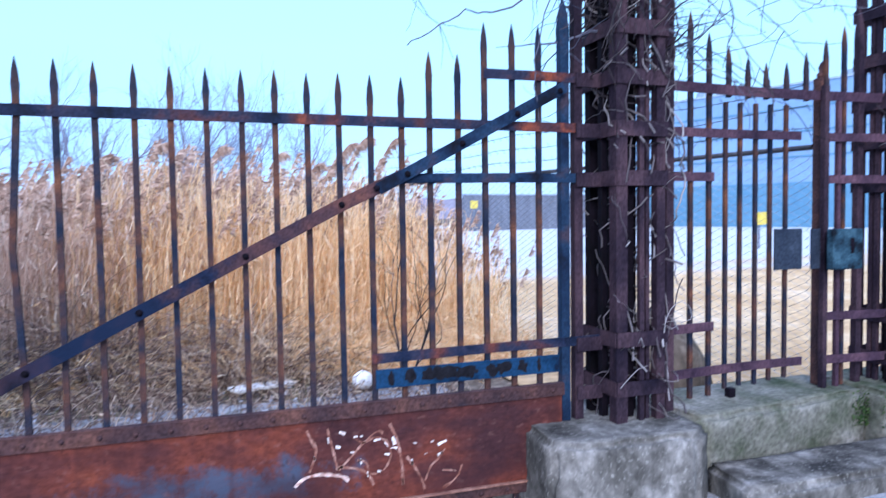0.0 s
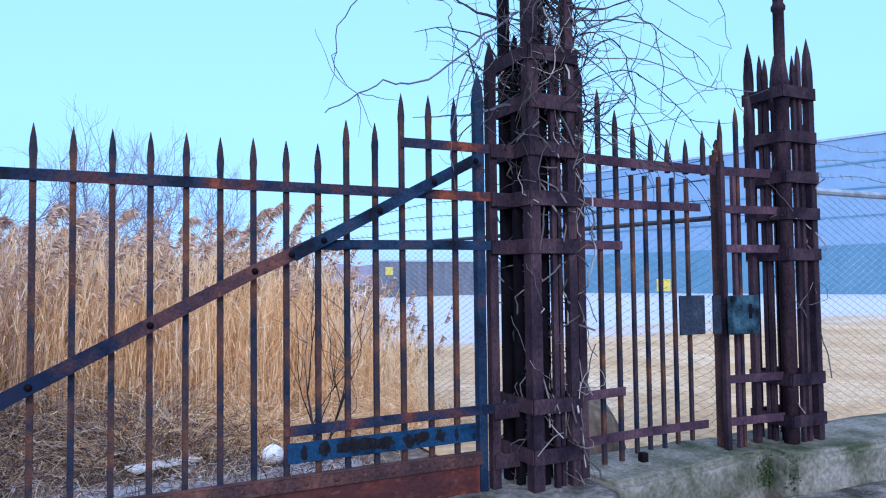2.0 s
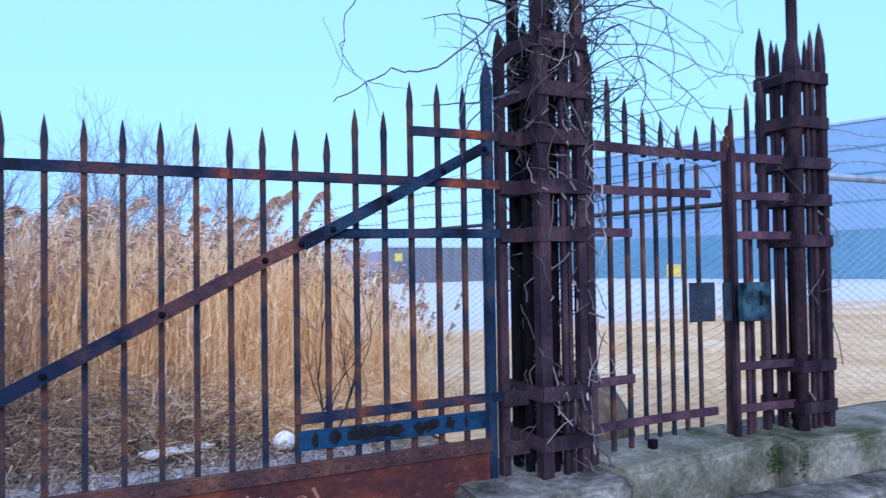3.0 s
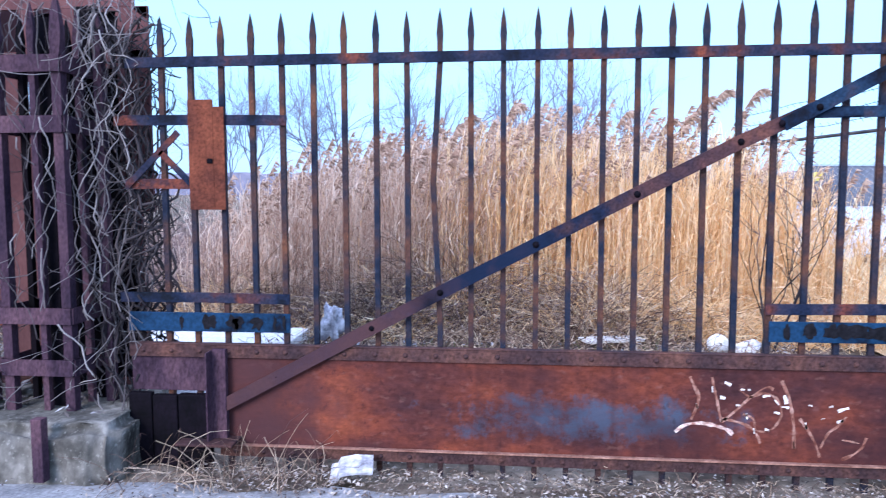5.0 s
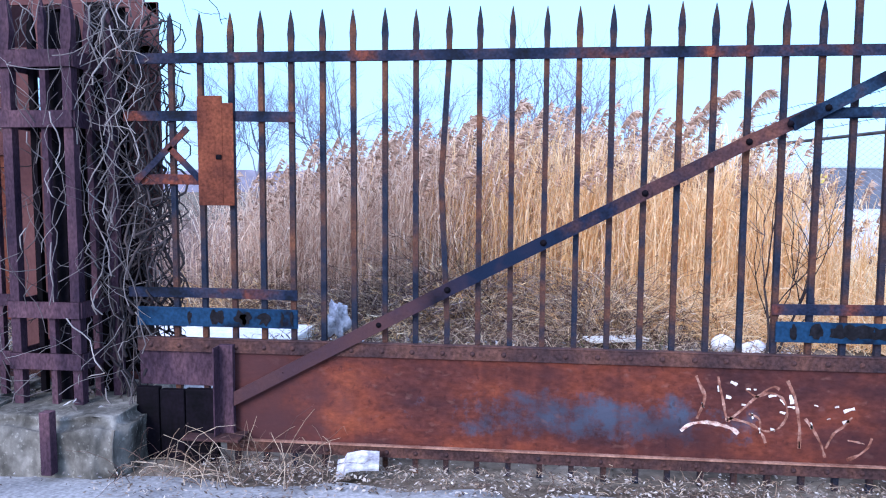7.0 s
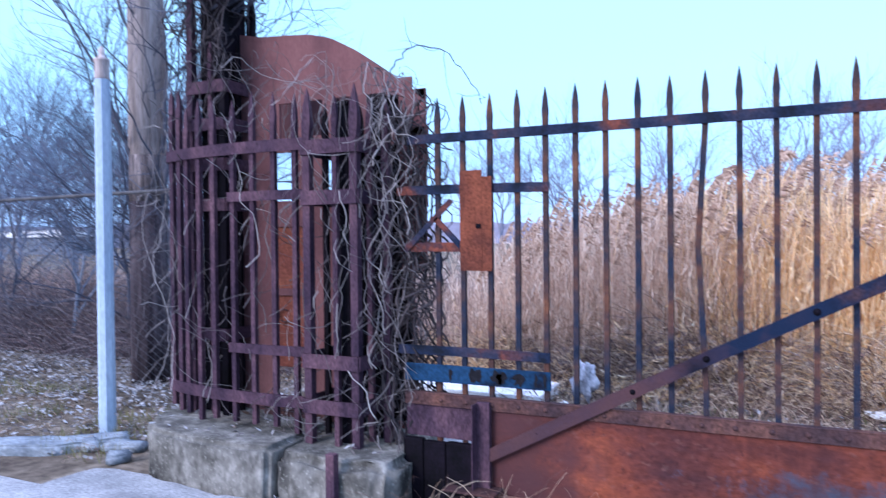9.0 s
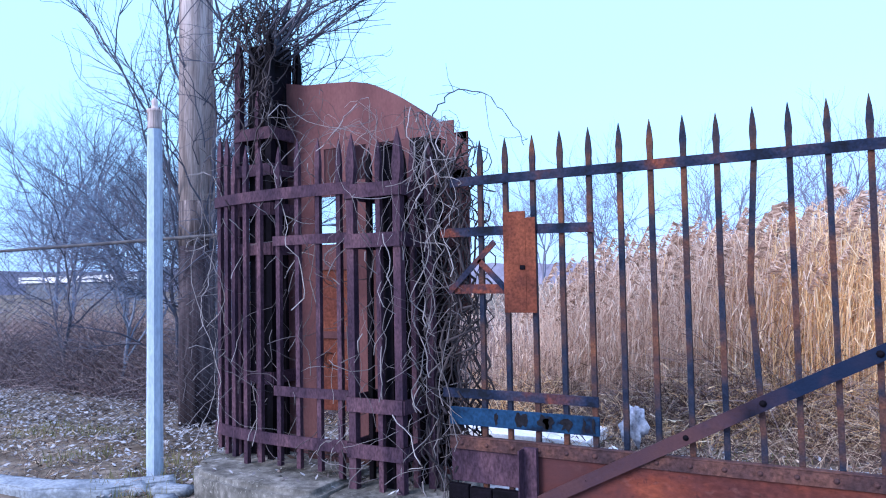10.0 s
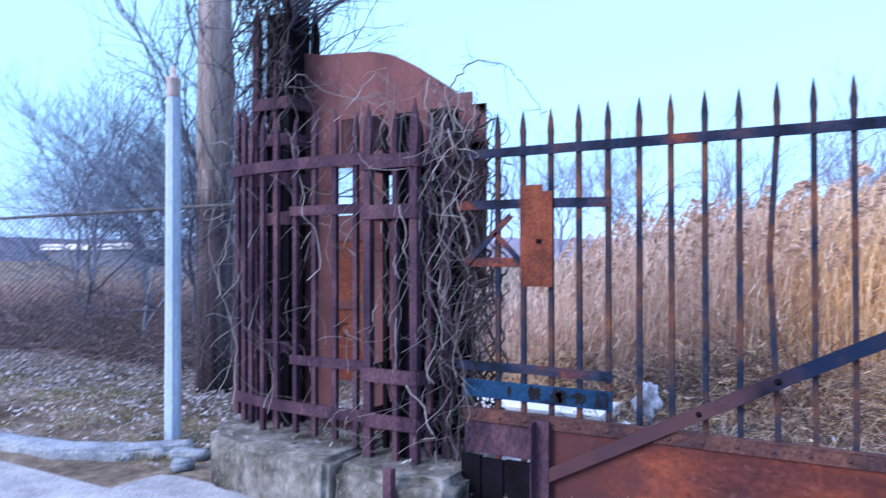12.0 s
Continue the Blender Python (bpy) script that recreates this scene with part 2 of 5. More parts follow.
M_PLUME = island_material("reed_plume_fluff", [(0.16, 0.10, 0.075), (0.36, 0.24, 0.18), (0.60, 0.46, 0.37)], 0.95, 0.3)
M_BRUSH = island_material("dead_undergrowth", [(0.035, 0.022, 0.024), (0.085, 0.052, 0.047), (0.19, 0.125, 0.095), (0.38, 0.28, 0.20), (0.62, 0.51, 0.39)], 0.95, 0.15)
M_THICKET = island_material("plum_brown_thicket", [(0.040, 0.030, 0.038), (0.10, 0.072, 0.080), (0.19, 0.14, 0.14), (0.32, 0.26, 0.25)], 0.95)
M_FIELD = island_material("pale_russet_field", [(0.20, 0.135, 0.125), (0.34, 0.24, 0.21), (0.48, 0.37, 0.32)], 0.95)
M_LITTER = island_material("fallen_leaves", [(0.06, 0.05, 0.05), (0.13, 0.12, 0.125), (0.27, 0.27, 0.285), (0.38, 0.38, 0.40), (0.10, 0.065, 0.045)], 0.95)
M_DEBRIS = island_material("trodden_debris", [(0.035, 0.028, 0.026), (0.10, 0.075, 0.06), (0.27, 0.22, 0.18), (0.50, 0.46, 0.43)], 0.95)
M_GREEN = island_material("dull_green_grass", [(0.10, 0.11, 0.04), (0.20, 0.18, 0.08)], 0.95, 0.2)
M_GROUND = material("dirt_and_straw", [(0.055, 0.042, 0.034), (0.12, 0.097, 0.075), (0.22, 0.185, 0.15)], 1.6, 12, (0.9, 1.0), 1.0, 14, 0.0, 0.4)
M_ASPHALT = material("worn_pale_pavement", [(0.16, 0.16, 0.17), (0.25, 0.25, 0.26), (0.32, 0.32, 0.33)], 2.5, 12, (0.85, 0.95), 0.6, 50, 0.0, 0.3)
M_PALE = material("pale_concrete_lot", [(0.50, 0.49, 0.48), (0.66, 0.65, 0.64)], 0.12, 8, (0.9, 1.0), 0.2, 3, 0.0, 0.12, (0.3, 1, 1))
M_BUILD = material("blue_grey_cladding", [(0.19, 0.29, 0.44), (0.22, 0.32, 0.47)], 0.12, 4, (0.6, 0.8), 0.0, 2, 0.0, 0.05)
M_TEAL = material("teal_base_cladding", [(0.10, 0.20, 0.30), (0.13, 0.24, 0.34)], 0.2, 4, (0.6, 0.8), 0.0, 2, 0.0, 0.08)
M_FARWALL = material("grey_far_wall", [(0.11, 0.12, 0.15), (0.15, 0.16, 0.19)], 0.3, 6, (0.8, 0.9), 0.0, 2, 0.0, 0.2, (1, 1, 0.2))
M_YELLOW = material("faded_yellow_sheet", [(0.45, 0.36, 0.06), (0.55, 0.45, 0.10)], 6, 3, (0.5, 0.7), 0.0)
M_WHITE = material("grubby_white_plastic", [(0.55, 0.55, 0.57), (0.75, 0.75, 0.77)], 9, 5, (0.4, 0.7), 0.2, 40, 0.0, 0.15)
M_BLUEPL = material("faded_blue_plastic", [(0.10, 0.28, 0.42), (0.18, 0.40, 0.55)], 9, 4, (0.4, 0.7), 0.1)
M_FILM = material("dusty_clear_film", [(0.22, 0.22, 0.26), (0.60, 0.60, 0.66)], 14, 6, (0.25, 0.5), 0.6, 30, 0.0, 0.4)
M_KERB = material("broken_kerb_stone", [(0.10, 0.11, 0.13), (0.18, 0.20, 0.23), (0.27, 0.29, 0.32)], 3, 9, (0.85, 0.95), 0.7, 40, 0.0, 0.3)
# lighter rust: the sky's gleam on the bottom lip is put into the colour
M_EDGE = material("rusty_edge_with_sky_light", [(0.14, 0.065, 0.05), (0.30, 0.17, 0.13)], 8, 8, (0.5, 0.8), 0.4, 60, 0.0, 0.3)
# blue-grey of the far woods is distance haze put into the colour
M_HILL = material("far_woods_haze_in_colour", [(0.20, 0.20, 0.28), (0.27, 0.26, 0.34)], 0.05, 8, (0.9, 1.0), 0.0, 0.4, 0.0, 0.2)
M_SLAB = material("blotched_blue_slate_plate", [(0.014, 0.019, 0.032), (0.032, 0.042, 0.062)], 6, 6, (0.5, 0.8), 0.4, 60)


def yard_material():
    """Sand near the fence that gives way, in ragged streaks, to pale concrete farther out."""
    m = material("sandy_yard", [(0.34, 0.225, 0.115), (0.43, 0.30, 0.16), (0.51, 0.39, 0.25)], 0.6, 10, (0.9, 1.0), 0.5, 8, 0.0, 0.25)
    t = m.node_tree
    b = t.nodes["Principled BSDF"]
    src = b.inputs["Base Color"].links[0].from_socket
    co = t.nodes.new("ShaderNodeTexCoord")
    sep = t.nodes.new("ShaderNodeSeparateXYZ")
    t.links.new(co.outputs["Object"], sep.inputs[0])
    mp = t.nodes.new("ShaderNodeMapping")
    mp.inputs["Scale"].default_value = (0.06, 0.45, 1)
    t.links.new(co.outputs["Object"], mp.inputs[0])
    n = t.nodes.new("ShaderNodeTexNoise")
    n.inputs["Scale"].default_value, n.inputs["Detail"].default_value = 1.0, 8.0
    t.links.new(mp.outputs[0], n.inputs["Vector"])
    k = t.nodes.new("ShaderNodeMath")
    k.operation, k.inputs[1].default_value = "MULTIPLY_ADD", 14.0
    t.links.new(n.outputs["Fac"], k.inputs[0])
    t.links.new(sep.outputs[1], k.inputs[2])
    rg = t.nodes.new("ShaderNodeMapRange")
    rg.inputs[1].default_value, rg.inputs[2].default_value = 18.0, 22.5
    t.links.new(k.outputs[0], rg.inputs[0])
    mx = t.nodes.new("ShaderNodeMix")
    mx.data_type = "RGBA"
    t.links.new(rg.outputs[0], mx.inputs[0])
    t.links.new(src, mx.inputs[6])
    mx.inputs[7].default_value = (0.42, 0.44, 0.47, 1)
    t.links.new(mx.outputs[2], b.inputs["Base Color"])
    return m


M_YARD = yard_material()


def plate_material():
    """Rust plate: orange rust, dull plum at its ends, a slate-blue worn patch and scratches."""
    m = material("rust_plate", [(0.040, 0.017, 0.019), (0.072, 0.024, 0.021), (0.118, 0.033, 0.021), (0.20, 0.056, 0.028)], 1.9, 14, (0.5, 0.85), 0.4, 45, 0.0, 0.25, (0.7, 1, 1.2), (0.38, 0.64))
    t = m.node_tree
    b = t.nodes["Principled BSDF"]
    src = b.inputs["Base Color"].links[0].from_socket
    co = t.nodes.new("ShaderNodeTexCoord")
    sep = t.nodes.new("ShaderNodeSeparateXYZ")
    t.links.new(co.outputs["Object"], sep.inputs[0])
    n = t.nodes.new("ShaderNodeTexNoise")
    n.inputs["Scale"].default_value, n.inputs["Detail"].default_value, n.inputs["Roughness"].default_value = 6.0, 12.0, 0.7
    t.links.new(co.outputs["Object"], n.inputs["Vector"])
    # worn patch: an ellipse about x 2.1, z 0.27, ragged by noise
    def math_node(op, a, c):
        k = t.nodes.new("ShaderNodeMath")
        k.operation = op
        for s, v in zip(k.inputs, (a, c)):
            if isinstance(v, float):
                s.default_value = v
            else:
                t.links.new(v, s)
        return k.outputs[0]
    dx = math_node("DIVIDE", math_node("SUBTRACT", sep.outputs[0], 2.15), 0.78)
    dz = math_node("DIVIDE", math_node("SUBTRACT", sep.outputs[2], 0.28), 0.13)
    d = math_node("ADD", math_node("MULTIPLY", dx, dx), math_node("MULTIPLY", dz, dz))
    d = math_node("ADD", d, math_node("MULTIPLY", math_node("SUBTRACT", n.outputs["Fac"], 0.5), 6.5))
    rp = t.nodes.new("ShaderNodeMapRange")
    rp.inputs[1].default_value, rp.inputs[2].default_value, rp.inputs[3].default_value, rp.inputs[4].default_value = -0.2, 0.9, 0.85, 0.0
    t.links.new(d, rp.inputs[0])
    mx = t.nodes.new("ShaderNodeMix")
    mx.data_type = "RGBA"
    t.links.new(rp.outputs[0], mx.inputs[0])
    t.links.new(src, mx.inputs[6])
    mx.inputs[7].default_value = (0.046, 0.066, 0.105, 1)
    t.links.new(mx.outputs[2], b.inputs["Base Color"])
    speckle(m, (26.0, (0.6, 1, 1), 0.60, 0.72, (0.20, 0.10, 0.085), 0.30), (34.0, (1, 1, 0.7), 0.62, 0.70, (0.018, 0.010, 0.012), 0.40), (3.0, (2.5, 1, 0.12), 0.55, 0.75, (0.030, 0.013, 0.014), 0.6), (2.2, (0.6, 1, 1.4), 0.52, 0.70, (0.028, 0.014, 0.018), 0.6))
    stretch_of_paint(m, 0.2, 0.60, (0.060, 0.027, 0.030), 0.7)
    return m


M_PLATE = plate_material()


# ---------------------------------------------------------------- mesh helpers
def finish(name, bm, mat, smooth=False):
    me = bpy.data.meshes.new(name)
    bm.normal_update()
    bm.to_mesh(me)
    bm.free()
    me.materials.append(mat)
    if smooth:
        me.shade_smooth()
    return me


def part(name, bm, mat, parent, label="", smooth=False):
    ob = new(name, finish(name, bm, mat, smooth))
    ob.parent = parent
    return tagged(ob, label) if label else ob


def shared(name, me, parent, m):
    ob = new(name, me)
    ob.parent = parent
    ob.matrix_basis = m
    return ob


def thing(name, label, category, group="", kind="", at=(0, 0, 0)):
    ob = new(name)
    ob.location = at
    ob.empty_display_size = 0.1
    return tagged(ob, label, category, group, kind)


def box(bm, x0, x1, y0, y1, z0, z1, bevel=0.0):
    vs = [bm.verts.new(p) for p in itertools.product((x0, x1), (y0, y1), (z0, z1))]
    fs = [bm.faces.new([vs[i] for i in q]) for q in ((0, 1, 3, 2), (4, 6, 7, 5), (0, 4, 5, 1), (2, 3, 7, 6), (0, 2, 6, 4), (1, 5, 7, 3))]
    if bevel:
        es = list({e for f in fs for e in f.edges})
        bmesh.ops.bevel(bm, geom=es, offset=bevel, segments=2, profile=0.6, affect="EDGES")
    return bm


def nb(*boxes, bevel=0.0):
    bm = bmesh.new()
    for b in boxes:
        box(bm, *b, bevel=bevel)
    return bm


def strip(bm, pts, w, h, up=Vector((0, 0, 1))):
    """A flat bar of thickness w and height h swept along pts (a list of Vectors)."""
    rings = []
    for i, p in enumerate(pts):
        a = pts[max(i - 1, 0)]
        c = pts[min(i + 1, len(pts) - 1)]
        d = (c - a).normalized()
        s = d.cross(up).normalized()
        u = s.cross(d)
        rings.append([bm.verts.new(p + s * (w / 2) * i2 + u * (h / 2) * j2) for i2, j2 in ((-1, -1), (1, -1), (1, 1), (-1, 1))])
    for r, q in zip(rings, rings[1:]):
        for k in range(4):
            bm.faces.new((r[k], r[(k + 1) % 4], q[(k + 1) % 4], q[k]))
    bm.faces.new(rings[0][::-1])
    bm.faces.new(rings[-1])
    return bm


class Soup:
    """Vertices and faces gathered for one from_pydata mesh."""

    def __init__(self):
        self.v, self.f = [], []

    def tube(self, pts, r0, r1, sides=4):
        n = len(pts)
        base = len(self.v)
        for i, p in enumerate(pts):
            d = (pts[min(i + 1, n - 1)] - pts[max(i - 1, 0)])
            d = d.normalized() if d.length > 1e-9 else Vector((0, 0, 1))
            s = d.orthogonal().normalized()
            u = d.cross(s)
            r = r0 + (r1 - r0) * i / max(n - 1, 1)
            for k in range(sides):
                a = 2 * math.pi * k / sides
                self.v.append(p + s * (r * math.cos(a)) + u * (r * math.sin(a)))
        for i in range(n - 1):
            for k in range(sides):
                a, b = base + i * sides + k, base + i * sides + (k + 1) % sides
                self.f.append((a, b, b + sides, a + sides))

    def quad(self, *pts):
        base = len(self.v)
        self.v.extend(pts)
        self.f.append(tuple(range(base, base + len(pts))))

    def mesh(self, name, mat, smooth=False):
        me = bpy.data.meshes.new(name)
        me.from_pydata([tuple(p) for p in self.v], [], self.f)
        me.materials.append(mat)
        if smooth:
            me.shade_smooth()
        me.update()
        return me

    def part(self, name, mat, parent=None, label="", smooth=False):
        ob = new(name, self.mesh(name, mat, smooth))
        ob.parent = parent
        return tagged(ob, label) if label else ob


def bm_tube(pts, r, sides=8):
    s = Soup()
    s.tube(pts, r, r, sides)
    bm = bmesh.new()
    vs = [bm.verts.new(p) for p in s.v]
    for q in s.f:
        bm.faces.new([vs[i] for i in q])
    return bm


def spear(w, z0, z1, tip, bend=None):
    """A square bar from z0 up to a flattened spear point at z1; tip: the length of the point."""
    bm = bmesh.new()
    h = w / 2
    levels = [(z0, h, h, 0, 0)]
    if bend:
        levels += [(z, h, h, dx, 0) for z, dx in bend]
    levels += [(z1 - tip, h, h, 0, 0), (z1 - tip * 0.72, h * 1.25, h * 0.8, 0, 0), (z1 - tip * 0.35, h * 0.85, h * 0.6, 0, 0), (z1, 0.0015, 0.0015, 0.0, 0)]
    rings = [[bm.verts.new((dx + a * sx, b * sy, z)) for a, b in ((-1, -1), (1, -1), (1, 1), (-1, 1))] for z, sx, sy, dx, _ in levels]
    for r, q in zip(rings, rings[1:]):
        for k in range(4):
            bm.faces.new((r[k], r[(k + 1) % 4], q[(k + 1) % 4], q[k]))
    bm.faces.new(rings[0][::-1])
    bm.faces.new(rings[-1])
    return bm


def turned(bm, prof, sides=12, at=(0, 0)):
    """A post turned from a profile of (radius, height) pairs."""
    rings = []
    for r, z in prof:
        rings.append([bm.verts.new((at[0] + r * math.cos(2 * math.pi * k / sides), at[1] + r * math.sin(2 * math.pi * k / sides), z)) for k in range(sides)])
    for a, b in zip(rings, rings[1:]):
        for k in range(sides):
            bm.faces.new((a[k], a[(k + 1) % sides], b[(k + 1) % sides], b[k]))
    bm.faces.new(rings[0][::-1])
    bm.faces.new(rings[-1])
    return bm


def smooth_path(pts, k=6, jitter=0.012, seed=1):
    r = random.Random(seed)
    out = []
    for i in range(len(pts) - 1):
        p0, p1, p2, p3 = (Vector(pts[min(max(j, 0), len(pts) - 1)]) for j in (i - 1, i, i + 1, i + 2))
        for s in range(k):
            u = s / k
            q = 0.5 * ((2 * p1) + (p2 - p0) * u + (2 * p0 - 5 * p1 + 4 * p2 - p3) * u * u + (3 * p1 - p0 - 3 * p2 + p3) * u ** 3)
            out.append(q + Vector((r.gauss(0, jitter), r.gauss(0, jitter), r.gauss(0, jitter))))
    out.append(Vector(pts[-1]))
    return out


def rivet_mesh(name, r, mat):
    bm = bmesh.new()
    n = 8
    low = [bm.verts.new((r * math.cos(2 * math.pi * k / n), 0, r * math.sin(2 * math.pi * k / n))) for k in range(n)]
    mid = [bm.verts.new((0.7 * r * math.cos(2 * math.pi * k / n), -0.55 * r, 0.7 * r * math.sin(2 * math.pi * k / n))) for k in range(n)]
    top = bm.verts.new((0, -0.8 * r, 0))
    for k in range(n):
        bm.faces.new((low[k], low[(k + 1) % n], mid[(k + 1) % n], mid[k]))
        bm.faces.new((mid[k], mid[(k + 1) % n], top))
    return finish(name, bm, mat, True)
# ---------------------------------------------------------------- ground
def sheet(name, x0, x1, y0, y1, nx, ny, height, mat, kind="structure", label="", category=""):
    s = Soup()
    for j in range(ny + 1):
        for i in range(nx + 1):
            x, y = x0 + (x1 - x0) * i / nx, y0 + (y1 - y0) * j / ny
            s.v.append(Vector((x, y, height(x, y))))
    for j in range(ny):
        for i in range(nx):
            a = j * (nx + 1) + i
            s.f.append((a, a + 1, a + nx + 2, a + nx + 1))
    ob = s.part(name, mat, None, "", True)
    return tagged(ob, label, category, "", kind)


def bumpy(x, y):
    dip = 0.075 * math.exp(-((y - 0.12) / 0.22) ** 2) if 0.1 < x < 4.0 else 0.0
    return 0.022 * noise.noise((x * 1.3, y * 1.3, 0)) + 0.012 * noise.noise((x * 5, y * 5, 3)) - 0.015 - dip


ground = tagged(Soup().part("ground", M_GROUND), "brown dirt ground with straw and litter", "ground", "", "structure")
gs = Soup()
gx = [-3000, -600, -150, -50, -20] + [-12 + 0.25 * i for i in range(97)] + [16, 24, 60, 180, 600, 3000]
gy = [-3000, -600, -100, -30, -12, -8] + [-5 + 0.25 * i for i in range(65)] + [16, 24, 50, 150, 600, 3000]
for yy in gy:
    for xx in gx:
        near = -12 <= xx <= 12 and -5 <= yy <= 11
        gs.v.append(Vector((xx, yy, bumpy(xx, yy) if near else -0.03)))
for j in range(len(gy) - 1):
    for i in range(len(gx) - 1):
        a = j * len(gx) + i
        gs.f.append((a, a + 1, a + len(gx) + 1, a + len(gx)))
ground.data = gs.mesh("ground", M_GROUND, True)

pavement = sheet("pavement", -2.4, 12, -9, -0.32, 90, 50, lambda x, y: 0.006 + 0.008 * noise.noise((x * 1.1, y * 1.1, 7)) - 0.03 * max(0, 1 - (-0.32 - y) / 0.25) * (0.6 + noise.noise((x * 3.5, 1, 2))), M_ASPHALT, label="worn pale grey pavement before the gate", category="pavement")
road = sheet("road", -40, -2.4, -9, -0.75, 60, 20, lambda x, y: 0.0 + 0.006 * noise.noise((x, y, 7)), M_ASPHALT, label="pale grey road surface", category="road")
slab = sheet("concrete_slab", -0.6, 4.3, 0.42, 2.6, 50, 30, lambda x, y: 0.004 + 0.022 * noise.noise((x * 1.7, y * 1.7, 11)), M_ASPHALT, label="broken pale concrete slab strewn with litter", category="slab")
yard = sheet("yard", 4.95, 140, 0.45, 90, 160, 120, lambda x, y: 0.012 + 0.02 * noise.noise((x * 0.6, y * 0.6, 5)) * min(1, max(0, 12 - y)) / 12, M_YARD, label="bare sandy yard running out into a pale concrete lot", category="yard")


# ---------------------------------------------------------------- the main gate
S = 0.16
gate = thing("iron_gate", "rusty wrought iron gate with spear-tipped bars and riveted rust plate", "gate")
bar_a = finish("bar", spear(0.027, -0.055, 2.308, 0.17), M_BAR)
bar_bent = finish("bar", spear(0.027, -0.055, 2.308, 0.17, [(0.75, 0.0), (1.15, -0.02), (1.45, -0.035), (1.8, -0.015), (2.05, 0.0)]), M_BAR)
bar_b = finish("bar", spear(0.027, -0.055, 2.445, 0.17), M_BAR)
bar_c = finish("bar", spear(0.027, -0.055, 2.625, 0.18), M_BAR)
for i in range(26):
    me = bar_bent if i == 9 else bar_a if i < 21 else bar_b if i < 23 else bar_c
    shared("bar", me, gate, pose(i * S + random.uniform(-0.003, 0.003), 0, random.uniform(-0.006, 0.006), 0, random.uniform(-0.12, 0.12), 0))
part("stile", spear(0.052, 0.39, 2.80, 0.26), M_BLUEBAR, gate, "dark blue end post of the gate").location = (4.155, 0, 0)


def rail(parent, x0, x1, z0, z1, y=-0.024, h=0.052, w=0.014, mat=None, name="rail"):
    return part(name, strip(bmesh.new(), [Vector((x0, y, z0)), Vector(((x0 + x1) / 2, y, (z0 + z1) / 2 + 0.003)), Vector((x1, y, z1))], w, h), mat or M_RAIL, parent)


rail(gate, -0.18, 4.40, 2.076, 2.066, name="top_rail")
rail(gate, 3.665, 4.40, 2.345, 2.343)
rail(gate, 3.20, 4.40, 1.780, 1.785, mat=M_BLUEBAR)
rail(gate, 3.02, 4.40, 0.845, 0.855)
rail(gate, -0.25, 0.665, 1.785, 1.775)
rail(gate, -0.25, 0.665, 0.865, 0.862)
rail(gate, -0.20, 0.15, 1.456, 1.456)
brace = part("brace", strip(bmesh.new(), [Vector(p) for p in ((0.27, -0.075, 0.285), (1.448, -0.055, 0.912), (2.872, -0.052, 1.645), (3.20, -0.050, 1.795))], 0.014, 0.066), M_BRACE, gate, "plum-brown rusted diagonal brace")
part("upper_brace", strip(bmesh.new(), [Vector(p) for p in ((3.06, -0.064, 1.722), (3.22, -0.064, 1.806), (4.14, -0.058, 2.290))], 0.012, 0.062), M_BLUEBAR, gate, "dark blue painted upper brace lapped onto the lower one")
for a, b in (((-0.18, 1.45), (0.10, 1.72)), ((0.0, 1.62), (0.16, 1.46))):
    part("strut", strip(bmesh.new(), [Vector((a[0], -0.04, a[1])), Vector((b[0], -0.04, b[1]))], 0.010, 0.032), M_RAIL, gate)
gusset = bmesh.new()
gv = [gusset.verts.new((x, y, z)) for y in (-0.046, -0.040) for x, z in ((3.14, 1.735), (3.20, 1.752), (3.42, 1.764), (3.42, 1.80), (3.24, 1.80))]
gusset.faces.new(gv[:5])
gusset.faces.new(gv[5:][::-1])
for k in range(5):
    gusset.faces.new((gv[k], gv[5 + k], gv[5 + (k + 1) % 5], gv[(k + 1) % 5]))
part("gusset", gusset, M_BLUEBAR, gate)

# the riveted plate
plate_bm = bmesh.new()
outline = [(0.28, 0.05), (3.92, 0.05), (4.02, 0.15), (4.12, 0.36), (4.12, 0.615), (0.28, 0.615)]
pv = [plate_bm.verts.new((x, y, z)) for y in (-0.034, -0.022) for x, z in outline]
plate_bm.faces.new(pv[:6])
plate_bm.faces.new(pv[6:][::-1])
for k in range(6):
    plate_bm.faces.new((pv[k], pv[6 + k], pv[6 + (k + 1) % 6], pv[(k + 1) % 6]))
plate = part("kick_plate", plate_bm, M_PLATE, gate, "orange rust plate with slate-blue worn patch and scratched graffiti")
part("end_plate", nb((-0.20, 0.30, -0.030, -0.022, 0.37, 0.613), bevel=0.003), M_PIER, gate)
top_lip = part("top_lip", nb((-0.20, 4.13, -0.050, -0.036, 0.555, 0.618), (-0.20, 4.13, -0.050, -0.004, 0.619, 0.626), bevel=0.002), M_LIP, gate)
low_lip = part("bottom_lip", nb((0.28, 3.90, -0.048, -0.036, 0.030, 0.088), bevel=0.002), M_LIP, gate)
# pale strip painting the highlight along the top of the bottom lip
part("bottom_edge", nb((0.28, 3.90, -0.062, -0.036, 0.089, 0.097), bevel=0.002), M_EDGE, gate)
rv = rivet_mesh("rivet", 0.014, M_LIP)
for i in range(28):
    shared("rivet", rv, top_lip, pose(-0.13 + i * 0.155 + random.uniform(-0.004, 0.004), -0.050, 0.588))
for i in range(23):
    shared("rivet", rv, low_lip, pose(0.36 + i * 0.155 + random.uniform(-0.004, 0.004), -0.048, 0.058))
